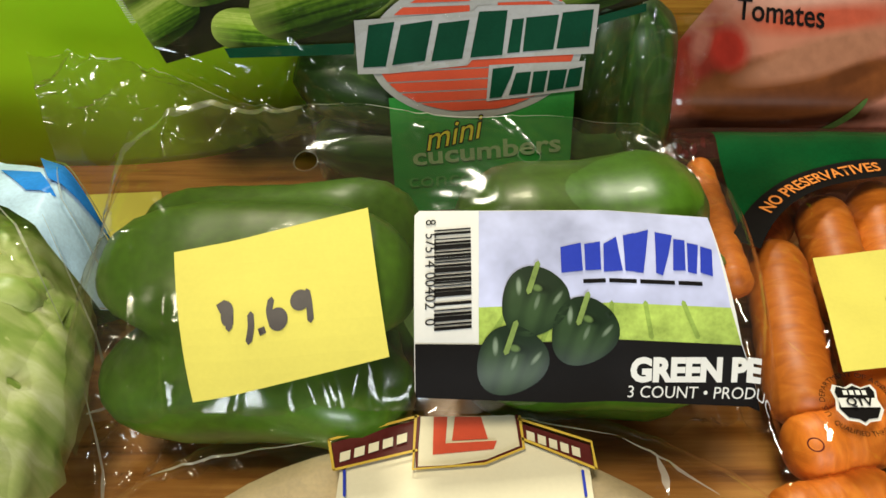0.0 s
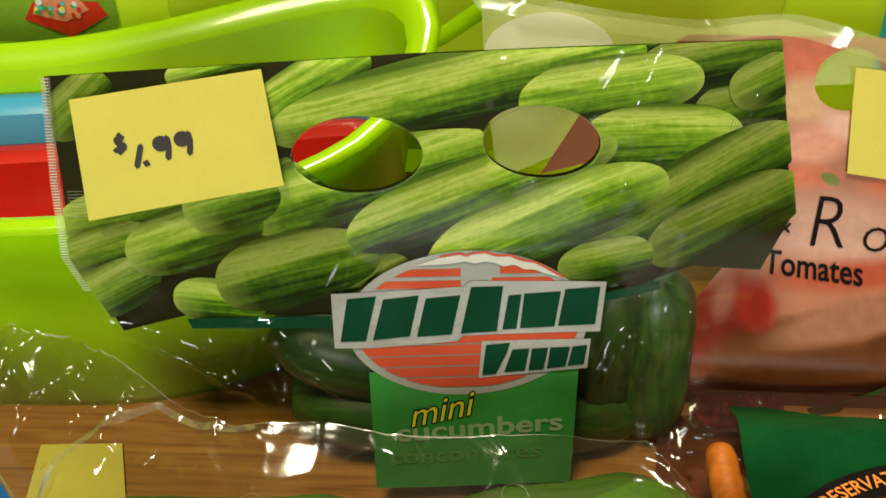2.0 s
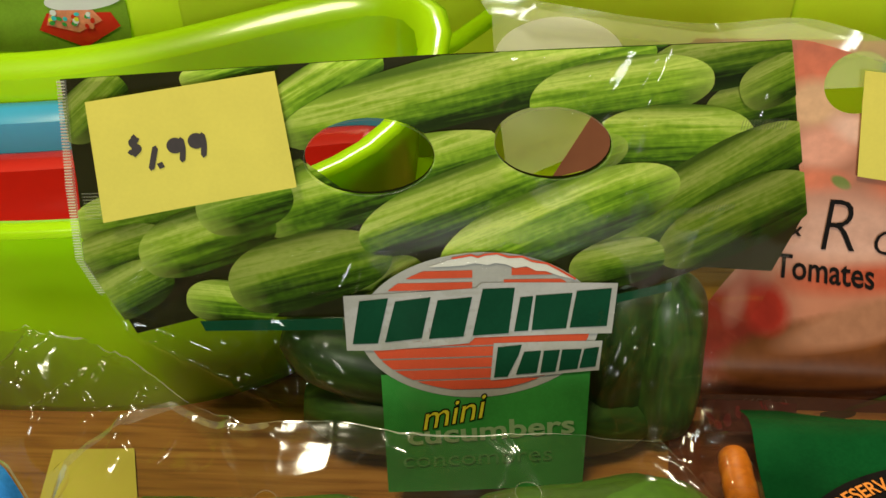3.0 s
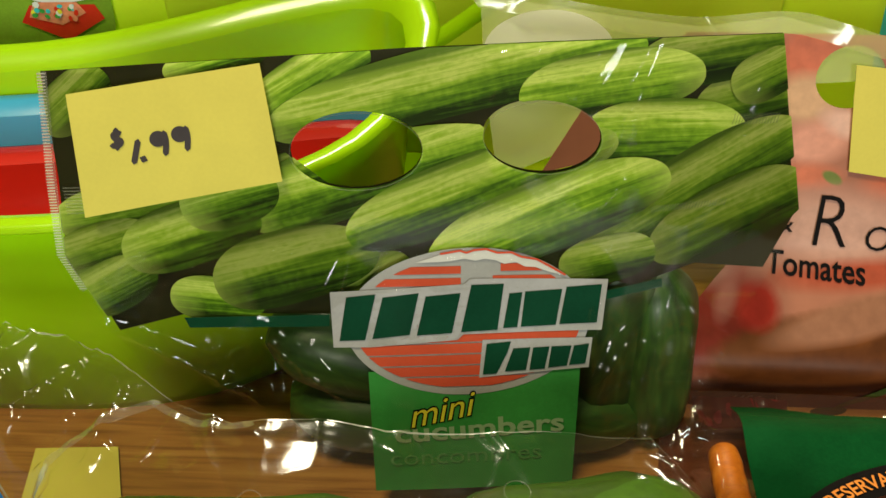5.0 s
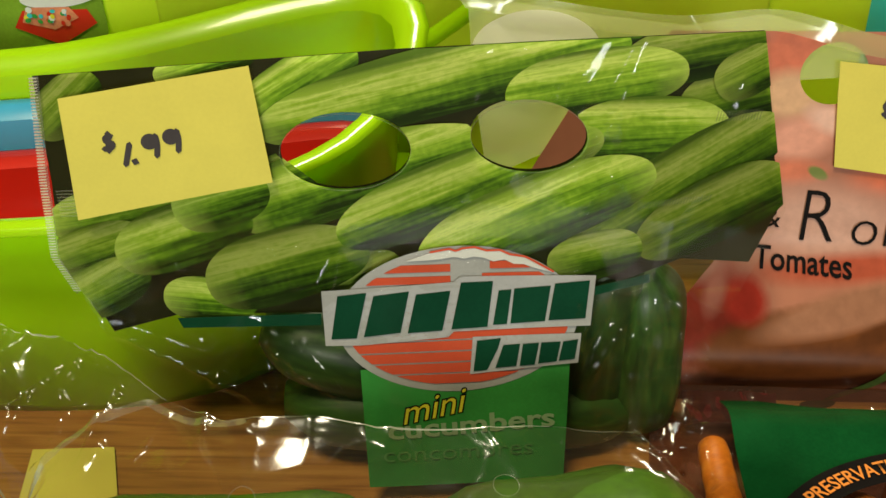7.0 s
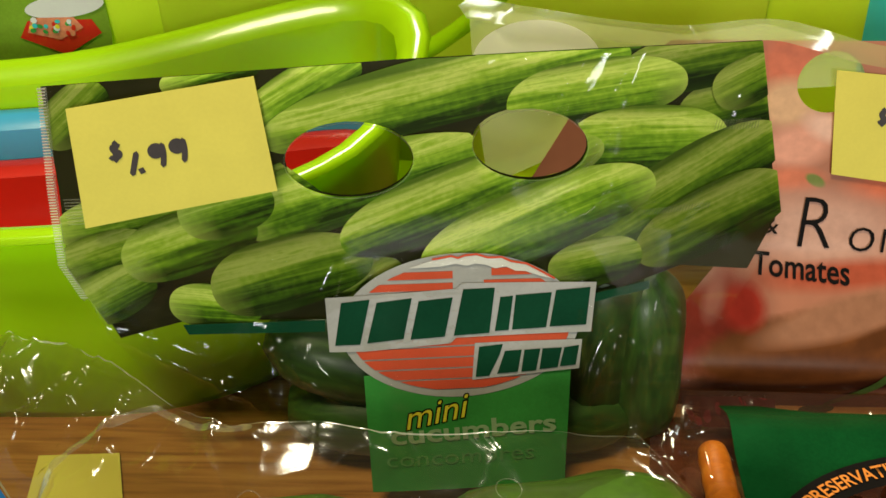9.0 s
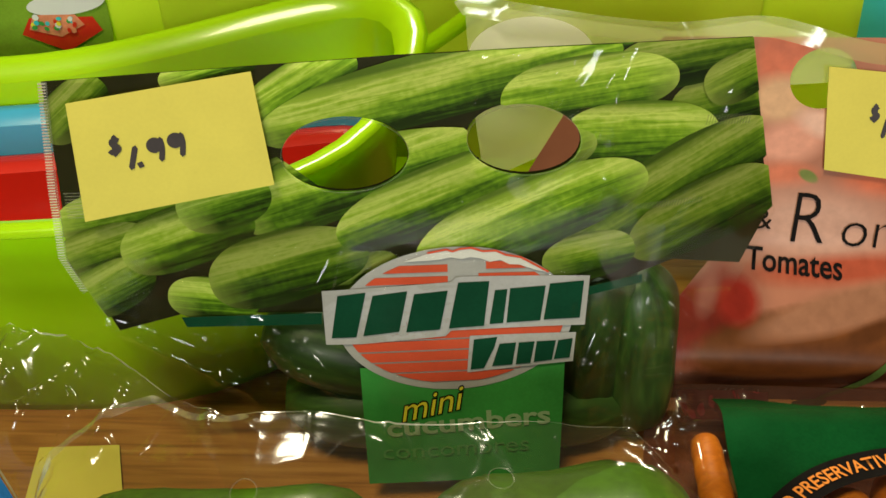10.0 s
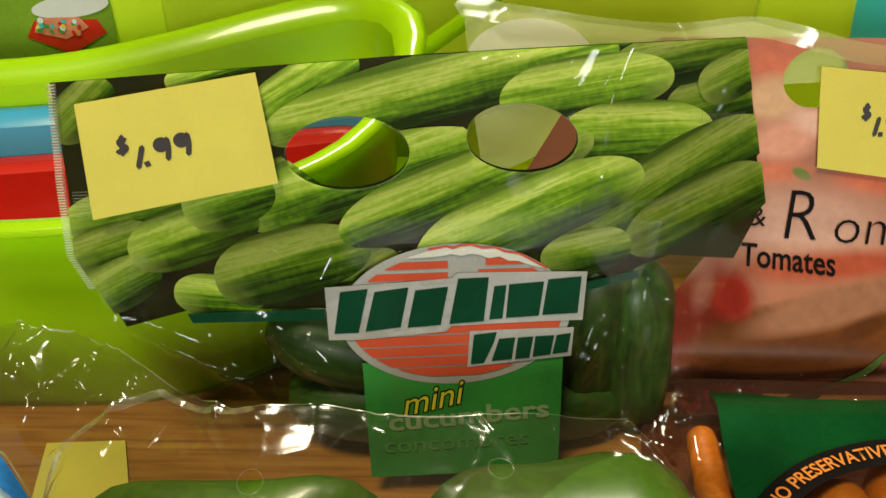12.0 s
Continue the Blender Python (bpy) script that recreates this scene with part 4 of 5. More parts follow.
# place, half size, turn, colour, softness
# Printed colours; the lower patches are darkened with shade at the bag's foot.
TOMATO_PHOTO = soft_picture("shaded_tomato_print", (0.42, 0.17, 0.11), [
    ((-0.0021, 0.0720), (0.0120, 0.0120), 0, (0.58, 0.15, 0.08), 0.9), ((-0.0010, 0.0580), (0.0120, 0.0090), 0, (0.64, 0.38, 0.22), 0.8), ((0.0039, 0.0440), (0.0130, 0.0080), 10, (0.70, 0.32, 0.23), 0.8),
    ((0.0140, 0.0500), (0.0110, 0.0050), -20, (0.74, 0.45, 0.36), 0.9), ((0.0027, 0.0330), (0.0120, 0.0050), 0, (0.62, 0.18, 0.10), 1.0), ((0.0113, 0.0325), (0.0040, 0.0020), -30, (0.16, 0.20, 0.05), 0.5), ((0.0360, 0.0300), (0.0160, 0.0060), 0, (0.58, 0.15, 0.08), 1.0),
    ((0.0160, 0.0150), (0.0340, 0.0150), -4, (0.58, 0.33, 0.26), 1.0), ((0.0260, 0.0010), (0.0380, 0.0050), 4, (0.42, 0.085, 0.045), 1.0), ((0.0200, -0.0440), (0.0700, 0.0090), 2, (0.13, 0.055, 0.045), 0.5),
    ((-0.0260, -0.0110), (0.0200, 0.0200), 10, (0.24, 0.030, 0.017), 0.6), ((-0.0230, 0.0010), (0.0090, 0.0050), 20, (0.38, 0.16, 0.11), 1.0), ((0.0100, -0.0320), (0.0480, 0.0065), 4, (0.045, 0.012, 0.005), 0.7), ((0.0400, -0.0195), (0.0200, 0.0060), 30, (0.07, 0.022, 0.007), 0.7),
    ((0.0120, -0.0205), (0.0420, 0.0118), 7, (0.17, 0.055, 0.016), 0.30), ((0.0120, -0.0245), (0.0340, 0.0060), 5, (0.11, 0.034, 0.010), 0.9), ((0.0240, -0.0105), (0.0340, 0.0060), 13, (0.33, 0.15, 0.09), 0.6), ((0.0330, -0.0165), (0.0130, 0.0030), 18, (0.10, 0.032, 0.010), 0.8),
    ((-0.0100, -0.0085), (0.0080, 0.0075), 0, (0.42, 0.035, 0.02), 0.7), ((-0.0200, -0.0060), (0.0040, 0.0080), -25, (0.38, 0.13, 0.09), 1.0)])


def tomato_bag():
    t = thing("tomato_bag", (0, 0, 0), "printed pink tomato bag leaning behind the cucumber bag", "produce bag")
    hole = ellipse(0.0115, 0.0650, 0.0105, 0.0098)
    front = [(-0.0822, 0.0315), (-0.0694, 0.0544), (-0.040, 0.078), (0.09, 0.078), (0.10, 0.02), (0.09, -0.044), (-0.044, -0.046), (-0.043, -0.02), (-0.012, 0.01), (-0.02, 0.03), (-0.035, 0.045)]
    f = sheet("printed_front", front, TOM_P, TOMATO_PHOTO, t, 0.0, 0.003, (hole,), "pale pink print with tomatoes and toasted bread", uv=lambda u, v: (u, v))
    sheet("film", [(-0.1034, 0.0880), (-0.0810, 0.0847), (-0.0602, 0.0820), (-0.0360, 0.0794), (-0.0110, 0.0829), (0.0049, 0.0790), (0.0205, 0.0750), (0.1, 0.070), (-0.03, 0.060), (-0.0962, 0.0284), (-0.1000, 0.0530), (-0.1020, 0.0695)], TOM_S, CLEAR_SOFT, t, -0.002, 0.003)
    sheet("folded_edge", stroke(bend_line([(-0.1034, 0.0880), (-0.0810, 0.0843), (-0.0580, 0.0810), (-0.0360, 0.0792), (-0.0110, 0.0826), (0.0049, 0.0788), (0.0206, 0.0740), (0.0399, 0.0720)]), 0.0065), TOM_S, FOLDED, t, 0.003, 0.002)
    def skirt(u, v, h=0.0):
        p = TOM_P(u, max(v, -0.036), h)
        k = max(0.0, -0.036 - v)
        p.y -= 1.3 * k + 0.004 * crumple(u, v * 2, 0.012, 2.0) * min(1, k * 200)
        p.z = max(0.003, p.z - 0.8 * k + 0.003 * crumple(u * 1.3, v, 0.014, 2.0) * min(1, k * 200))
        return p
    sheet("base_film", [(-0.040, -0.036), (0.1, -0.036), (0.1, -0.066), (-0.045, -0.070)], skirt, PINK_FILM, t, 0.0012, 0.0022)
    sheet("base_band", [(-0.030, -0.0372), (0.001, -0.0375), (0.0, -0.0435), (-0.030, -0.0445)], skirt, MAROON, t, 0.0008, 0.0022)
    sheet("sticker_oval", ellipse(-0.082, 0.072, 0.020, 0.0125), TOM_S, STICKER_WHITE, t, 0.0045, 0.003)
    sheet("sticker_mark", ellipse(-0.082, 0.0655, 0.008, 0.003), TOM_S, LOGO_RED, t, 0.0049, 0.003)
    sheet("printed_leaf", cucumber_shape((0.0202, -0.0441), (0.0396, -0.0235), 0.0018, 0.0014), TOM_P, LEAF_PRINT, f, 0.0005, 0.003)
    sheet("printed_leaf", cucumber_shape((0.0125, -0.0466), (0.0243, -0.0452), 0.002, 0.002), TOM_P, LEAF_PRINT, f, 0.0005, 0.003)
    words("lettering", "&", TOM_P, (-0.0050, 0.0141), 0.010, BLACK, f, 0.0007, -2)
    words("lettering", "R", TOM_P, (0.0060, 0.0093), 0.0265, BLACK, f, 0.0007, -2, 0.85, 0.0, -0.0004)
    words("lettering", "oma", TOM_P, (0.0238, 0.0084), 0.0190, BLACK, f, 0.0007, -3, 1.0, 0.0, -0.0003)
    words("lettering", "Tomates", TOM_P, (-0.0070, 0.0010), 0.0102, BLACK, f, 0.0007, -5, 0.9, 0.0, 0.00015)
    words("lettering", "(454 g)", TOM_P, (-0.0156, -0.0431), 0.0062, SILVER, f, 0.0007, 0, 0.9)


tomato_bag()
sticky_note(((0.0121, 0.0691), (0.0520, 0.0655), (0.0573, 0.0293), (0.0155, 0.0352)), TOM_P, (0.12, 0.0), 0.0016, price_199, "yellow paper note with a handwritten price on the tomato bag")


# ---- pepper bag ----


# sharp folds of the loose film: (line, height)
PEPPER_FOLDS = (([(-0.0660, 0.2130), (-0.0850, 0.2230), (-0.1020, 0.2330)], 0.0018), ([(-0.0680, 0.2120), (-0.0900, 0.2130), (-0.1130, 0.2110)], 0.0016), ([(-0.0720, 0.2090), (-0.0830, 0.2330)], 0.0014), ([(-0.1130, 0.2110), (-0.1010, 0.1990), (-0.0960, 0.1890)], 0.0016),
                ([(-0.0600, 0.2090), (-0.0480, 0.1960), (-0.0420, 0.1870)], 0.0014), ([(-0.0080, 0.2030), (-0.0020, 0.1940)], 0.0012), ([(0.0560, 0.2130), (0.0620, 0.2000), (0.0700, 0.1880)], 0.0018),
                ([(-0.1143, 0.2423), (-0.1067, 0.2304), (-0.1017, 0.2219), (-0.0994, 0.2149)], 0.0012),
                ([(-0.0988, 0.2363), (-0.0929, 0.2247), (-0.0887, 0.2192)], 0.0013),
                ([(-0.1006, 0.2138), (-0.0923, 0.2154)], 0.0012),
                ([(-0.1033, 0.2133), (-0.0976, 0.2104)], 0.0011),
                ([(-0.0911, 0.2157), (-0.0885, 0.2192), (-0.0886, 0.2253), (-0.0867, 0.231)], 0.0011),
                ([(-0.087, 0.2186), (-0.0824, 0.2236)], 0.0013),
                ([(-0.0879, 0.2104), (-0.0895, 0.2011), (-0.0912, 0.1943)], 0.0012),
                ([(-0.0893, 0.1875), (-0.0811, 0.1981), (-0.0732, 0.2099), (-0.0676, 0.2154)], 0.0014),
                ([(-0.1049, 0.1889), (-0.0894, 0.1878)], 0.001),
                ([(-0.1215, 0.2258), (-0.1096, 0.2165), (-0.0981, 0.2104)], 0.0009),
                ([(-0.086, 0.2112), (-0.0835, 0.2066)], 0.001),
                ([(-0.1261, 0.2393), (-0.1179, 0.2165), (-0.1109, 0.2011), (-0.1049, 0.1891)], 0.0009),
                ([(-0.1169, 0.2192), (-0.115, 0.2154)], 0.0011),
                ([(-0.0776, 0.1828), (-0.0743, 0.1758), (-0.0697, 0.1686)], 0.0016),
                ([(-0.0564, 0.1957), (-0.0532, 0.1891), (-0.0488, 0.1841)], 0.0012),
                ([(-0.1064, 0.1986), (-0.1028, 0.1903)], 0.0009),
                ([(-0.1048, 0.2011), (-0.1007, 0.1891)], 0.0009),
                ([(-0.101, 0.1974), (-0.1, 0.1887)], 0.001),
                ([(0.0536, 0.2048), (0.0601, 0.1891)], 0.001),
                ([(-0.0995, 0.19), (-0.085, 0.2), (-0.064, 0.214)], 0.0013),
                ([(-0.045, 0.21), (-0.038, 0.201), (-0.033, 0.196)], 0.001))


def folds(x, y):
    """How far the sharp folds lift the film at a place."""
    h = 0.0
    for line, tall in PEPPER_FOLDS:
        best, at = 1.0, 0.0
        for k, ((x0, y0), (x1, y1)) in enumerate(zip(line, line[1:])):
            dx, dy = x1 - x0, y1 - y0
            f = max(0.0, min(1.0, ((x - x0) * dx + (y - y0) * dy) / (dx * dx + dy * dy)))
            d = math.hypot(x - x0 - f * dx, y - y0 - f * dy)
            if d < best:
                best, at = d, (k + f) / (len(line) - 1)
        if best < 0.008:
            h += tall * math.exp(-math.hypot(best, 0.0006) / 0.0019) * (0.35 + 0.65 * math.sin(math.pi * at))
    return h


def pepper_film(x, y):
    c = 0.170 + 0.11 * (max(-0.05, min(0.04, x)) + 0.05)
    k = max(0.0, c - y + 0.006 * smooth01(-y, -0.14, -0.12) * noise.noise(Vector((x * 45, 0, 3)))) / 0.047
    z = 0.034 + 0.0375 * math.sqrt(max(0.0, 1 - k * k))
    if k > 0.93:
        z = min(z, 0.034 + 0.0375 * 0.3675 - (k - 0.93) * 0.047 * 2.4)
    z -= 0.004 * math.exp(-((x + 0.006) / 0.012) ** 2) * smooth01(y, 0.12, 0.16) * (1 - smooth01(y, 0.18, 0.2))
    z -= 0.050 * smooth01(-x, 0.080, 0.112) * (1 - smooth01(y, 0.19, 0.21))
    z -= 0.045 * smooth01(x, 0.074, 0.096)
    z += smooth01(y, 0.150, 0.192) * (0.009 * math.exp(-((x + 0.030) / 0.034) ** 2) - 0.005 * smooth01(x, 0.025, 0.055))
    rough = 0.08 + smooth01(y, 0.188, 0.205) * (1 - 0.72 * smooth01(-x, 0.045, 0.065) * smooth01(y, 0.195, 0.21)) + smooth01(-y, -0.150, -0.134) * 0.8 + smooth01(-x, 0.07, 0.09) * 0.8
    z += rough * (1 - 0.8 * smooth01(y, 0.186, 0.198) * smooth01(x, -0.06, -0.04)) * (0.0042 * (crumple(x, y, 0.030, 7.0) - 0.3) + 0.0020 * (crumple(x, y, 0.012, 2.0) - 0.3))
    return max(0.002, z + folds(x, y) + 0.00012 * noise.noise(Vector((x * 150, y * 420, 8))) + 0.0012 * noise.noise(Vector((x * 35, y * 35, 2))))


def PEP_S(x, y, h=0.0):
    return Vector((x, y, pepper_film(x, y) + h))


def pepper_smooth(x, v, h=0.0):
    """The taut film over the peppers' fronts: v runs up along it from the crest of the front."""
    c = 0.170 + 0.11 * (max(-0.05, min(0.04, x)) + 0.05)
    a = max(0.0, -v / 0.042)
    n = Vector((0, -math.sin(a), math.cos(a)))
    p = Vector((x, c - 0.047 * math.sin(a) if v < 0 else c + v, 0.034 + 0.0375 * math.cos(a)))
    p.z -= 0.045 * smooth01(x, 0.074, 0.096)
    return p + n * (h + 0.0014)


def bell_pepper(cx, cy, half, r, turn, seed):
    t = thing("bell_pepper", (cx, cy, r), "glossy green bell pepper lying inside the clear bag", "bell pepper", "peppers in the bag")
    prof = [(-half * 0.80, r * 0.10), (-half * 0.88, r * 0.25), (-half * 0.97, r * 0.42)]
    prof += [(half * x, r * k) for x, k in ((-1.0, 0.58), (-0.98, 0.70), (-0.93, 0.82), (-0.83, 0.92), (-0.68, 0.985), (-0.45, 1.0), (-0.2, 0.97), (0.05, 0.955), (0.3, 0.97), (0.55, 1.0), (0.75, 0.98), (0.88, 0.90), (0.96, 0.76), (1.0, 0.58), (0.98, 0.42), (0.90, 0.28), (0.86, 0.12))]
    fine = []
    for (a0, r0), (a1, r1) in zip(prof, prof[1:]):
        fine += [(a0 + (a1 - a0) * k / 3, r0 + (r1 - r0) * k / 3) for k in range(3)]
    fine.append(prof[-1])

    def lobes(a, th):
        e = 0.35 + 0.65 * smooth01(abs(a / half), 0.3, 1.0)
        g = sum(math.exp(-((math.remainder(th - seed - q, 2 * math.pi)) / 0.21) ** 2) for q in (0.0, 1.75, 3.3, 4.75))
        return (1.04 - 0.07 * smooth01(-a / half, 0.0, 0.9)) - 0.42 * g * e + 0.07 * noise.noise(Vector((a * 28, math.cos(th) * 1.3, math.sin(th) * 1.3 + seed)))
    body = lathe(fine, 72, "x", lobes)
    for v in body.verts:
        th, e = math.atan2(v.co.z, v.co.y), smooth01(abs(v.co.x / half), 0.45, 1.0)
        g = sum(math.exp(-((math.remainder(th - seed - q, 2 * math.pi)) / 0.34) ** 2) for q in (0.0, 1.75, 3.3, 4.75))
        v.co.x *= 1 + e * (0.05 - 0.24 * min(1.0, g))
    part("body", body, PEPPER, t)
    part("stem", tube([(half * 0.93, 0, 0), (half * 1.06, 0.002, 0.002), (half * 1.2, 0.006, 0.004)], [0.007, 0.004, 0.005]), STEM, t)
    t.rotation_euler = (0, 0, radians(turn))
    t.scale = (1, 1.07, 0.96)
    t.location.z = r * 0.96


bell_pepper(-0.0475, 0.172, 0.0400, 0.0355, -4, 2.62)
bell_pepper(0.0375, 0.1795, 0.0335, 0.0368, 4, 3.6)


PEPPER_PHOTO = soft_picture("dark_pepper_print", (0.014, 0.028, 0.013), [
    ((-0.0045, -0.0012), (0.0026, 0.0058), 12, (0.034, 0.064, 0.026), 1.0), ((0.0004, -0.0020), (0.0028, 0.0060), 0, (0.040, 0.074, 0.030), 1.0), ((0.0050, -0.0008), (0.0024, 0.0056), -14, (0.030, 0.056, 0.024), 1.0),
    ((-0.0048, 0.0022), (0.0007, 0.0020), 20, (0.20, 0.26, 0.19), 1.0), ((0.0006, 0.0000), (0.0006, 0.0018), 0, (0.13, 0.18, 0.12), 1.0), ((0.0052, 0.0022), (0.0006, 0.0018), -22, (0.16, 0.21, 0.15), 1.0),
    ((0.0002, 0.0032), (0.0030, 0.0012), 0, (0.008, 0.016, 0.007), 1.0), ((-0.0004, 0.0030), (0.0014, 0.0008), 0, (0.12, 0.19, 0.06), 0.8)])
BAR = (0.0004, 0.0007, 0.0004, 0.0003, 0.0006, 0.0008, 0.0003)


def pepper_bag():
    t = thing("pepper_bag", (0, 0, 0), "clear plastic bag of green peppers with a paper label", "produce bag")
    edge = [(-0.1264, 0.2429), (-0.1003, 0.2378), (-0.0822, 0.2318), (-0.0600, 0.2130), (-0.0420, 0.2030), (-0.0209, 0.2050), (-0.0075, 0.2040), (0.0338, 0.2110), (0.0558, 0.2140), (0.0640, 0.1990), (0.088, 0.17), (0.09, 0.14), (0.078, 0.1365), (0.04, 0.135), (0.0, 0.131), (-0.03, 0.1285), (-0.06, 0.1262), (-0.09, 0.126), (-0.112, 0.15), (-0.105, 0.195)]
    holes = [ellipse(-0.0344, 0.1813, 0.0030, 0.0030), ellipse(0.0228, 0.1923, 0.0030, 0.0030)]
    sheet("film", edge, PEP_S, PEPPER_FILM, t, 0.0, 0.0010, holes)
    def slack(x, y, h=0.0):
        return Vector((x, y, 0.007 + 0.009 * max(0, crumple(x, y, 0.020, 9.0)) + 0.004 * max(0, crumple(x, y, 0.008, 4.0)) + h))
    sheet("slack_film", [(-0.1259, 0.2040), (-0.1047, 0.1897), (-0.0912, 0.1698), (-0.0744, 0.1537), (-0.0491, 0.1480), (-0.0495, 0.1388), (-0.0705, 0.1336), (-0.0980, 0.1318), (-0.1127, 0.1557)], slack, PEPPER_FILM, t, 0.0, 0.0014)
    sheet("slack_film", [(-0.0072, 0.1527), (0.0360, 0.1600), (0.0948, 0.1653), (0.0959, 0.1499), (0.0640, 0.1480), (0.0190, 0.1537)], slack, PEPPER_FILM, t, 0.0, 0.0014)
    # the cut edge of the film, the rims of its two holes, and a doubled fold
    for line in (edge[:4], edge[3:6], edge[5:8], edge[7:10]):
        # Two hem lengths carry a painted bright glint; the others are plain film.
        sheet("hem", fold(line, 0.0007), PEP_S, CREASE_GLINT if line[0] in (edge[0], edge[5]) else SOFT_FOLD, t, 0.0006, 0.0015)
    for x, y in ((-0.0344, 0.1813), (0.0228, 0.1923)):
        sheet("hole_rim", ellipse(x, y, 0.0031, 0.0031), PEP_S, SOFT_FOLD, t, 0.0004, 0.001, (ellipse(x, y, 0.00285, 0.00285),))
    sheet("doubled_fold", stroke(bend_line([(-0.0995, 0.1890), (-0.0850, 0.2000), (-0.0720, 0.2090), (-0.0640, 0.2125)], 2), 0.0026), PEP_S, SOFT_FOLD, t, 0.0008, 0.0012)
    sheet("doubled_fold", stroke(bend_line([(-0.0640, 0.2125), (-0.0560, 0.2070), (-0.0470, 0.2030), (-0.0380, 0.2020)], 2), 0.0020), PEP_S, SOFT_FOLD, t, 0.0008, 0.0012)
    q = [(-0.0059, -0.0042), (0.0652, -0.0098), (0.0708, -0.0390), (0.0767, -0.0554), (0.0293, -0.0529), (-0.0056, -0.0478), (-0.0066, -0.0463), (-0.0070, -0.0054)]
    lab = sheet("label", q, pepper_smooth, WHITE, t, 0.0006, 0.003, label="printed label with sky, field and dark peppers")
    sheet("printed_sky", [(0.0088, -0.0057), (0.0651, -0.0100), (0.0682, -0.0309), (0.0084, -0.0284)], pepper_smooth, SKY, lab, 0.00085, 0.003)
    sheet("printed_field", [(0.0084, -0.0284), (0.0682, -0.0309), (0.0706, -0.0393), (0.0084, -0.0365)], pepper_smooth, FIELD, lab, 0.00085, 0.003)
    sheet("printed_band", [(-0.0065, -0.0352), (0.0084, -0.0365), (0.0706, -0.0393), (0.0766, -0.0552), (0.0293, -0.0527), (-0.0064, -0.0476)], pepper_smooth, BLACK, lab, 0.0011, 0.003)
    for i in range(30):
        if random.random() < 0.86:
            v0 = (-0.0019, -0.0100)[1] + ((-0.0019, -0.0328)[1] - (-0.0019, -0.0100)[1]) * i / 30
            sheet("barcode_bar", [((-0.0021, -0.0223)[0], v0), ((0.0067, -0.0230)[0], v0), ((0.0067, -0.0230)[0], v0 - BAR[i % 7]), ((-0.0021, -0.0223)[0], v0 - BAR[i % 7])], pepper_smooth, BLACK, lab, 0.0011, 0.006)
    words("lettering", "8  57514 00402  0", pepper_smooth, (-0.0042, -0.0071), 0.0036, BLACK, lab, 0.0011, -90, 0.92)
    # three printed peppers
    for c, r in (((0.0216, -0.0281), 0.0078), ((0.0333, -0.0357), 0.0078), ((0.0161, -0.0410), 0.0082)):
        spin = radians(c[0] * 9000 % 50 - 25)

        def local(x, y, c=c, k=r / 0.008, co=math.cos(spin), si=math.sin(spin)):
            x, y = (x - c[0]) / k, (y - c[1]) / k
            return co * x - si * y, si * x + co * y
        rim = [(c[0] + r * 1.04 * (1 + 0.05 * math.cos(3 * a + spin)) * math.cos(a), c[1] + r * 0.98 * (1 + 0.05 * math.cos(3 * a + spin)) * math.sin(a)) for a in [2 * math.pi * k / 40 for k in range(40)]]
        pp = sheet("printed_pepper", rim, pepper_smooth, PEPPER_PHOTO, lab, 0.0013, 0.002, uv=local)
        sheet("printed_stem", stroke(bend_line([(c[0] - 0.0014, c[1] + r * 0.28), (c[0] - 0.0004, c[1] + r * 0.6), (c[0] + 0.0010, c[1] + r * 1.05)]), 0.0013), pepper_smooth, PALE_STEM_PRINT, lab, 0.0016, 0.002)
    # blue brand word as plain slanting blocks
    for poly in ([(0.0283, -0.0165), (0.0333, -0.0158), (0.0334, -0.0222), (0.0282, -0.0223)], [(0.0341, -0.0162), (0.0380, -0.0159), (0.0378, -0.0223), (0.0340, -0.0222)], [(0.0388, -0.0165), (0.0420, -0.0149), (0.0430, -0.0227), (0.0384, -0.0228)], [(0.0437, -0.0146), (0.0465, -0.0140), (0.0463, -0.0230), (0.0436, -0.0227)],
                 [(0.0459, -0.0143), (0.0500, -0.0132), (0.0479, -0.0232), (0.0460, -0.0230)], [(0.0515, -0.0138), (0.0556, -0.0146), (0.0543, -0.0189), (0.0525, -0.0238), (0.0509, -0.0232)], [(0.0558, -0.0155), (0.0585, -0.0158), (0.0580, -0.0227), (0.0550, -0.0227)], [(0.0590, -0.0164), (0.0616, -0.0169), (0.0606, -0.0235), (0.0585, -0.0230)], [(0.0621, -0.0172), (0.0648, -0.0180), (0.0644, -0.0240), (0.0615, -0.0232)]):
        sheet("brand_block", poly, pepper_smooth, BLUE_INK, lab, 0.0012, 0.004)
    for a, b in ((0.0, 0.19), (0.22, 0.45), (0.48, 0.77), (0.80, 1.0)):
        ends = [(0.0334 + 0.0284 * f, -0.0241 - 0.0011 * f) for f in (a, b)]
        sheet("address_bar", [ends[0], ends[1], (ends[1][0], ends[1][1] - 0.0009), (ends[0][0], ends[0][1] - 0.0009)], pepper_smooth, BLACK, lab, 0.0010, 0.004)
    for x in (0.0150, 0.0265, 0.0400, 0.0480, 0.0570):
        sheet("crop_stripe", stroke(bend_line([(x, -0.0298), (x + (x - 0.042) * 0.10, -0.0335), (x + (x - 0.042) * 0.22, -0.0375)]), 0.0011), pepper_smooth, ROW_PRINT, lab, 0.00098, 0.003)
    words("lettering", "GREEN PE", pepper_smooth, (0.0444, -0.0477), 0.0078, WHITE, lab, 0.0013, 0, 0.90, 0.0, 0.00042)
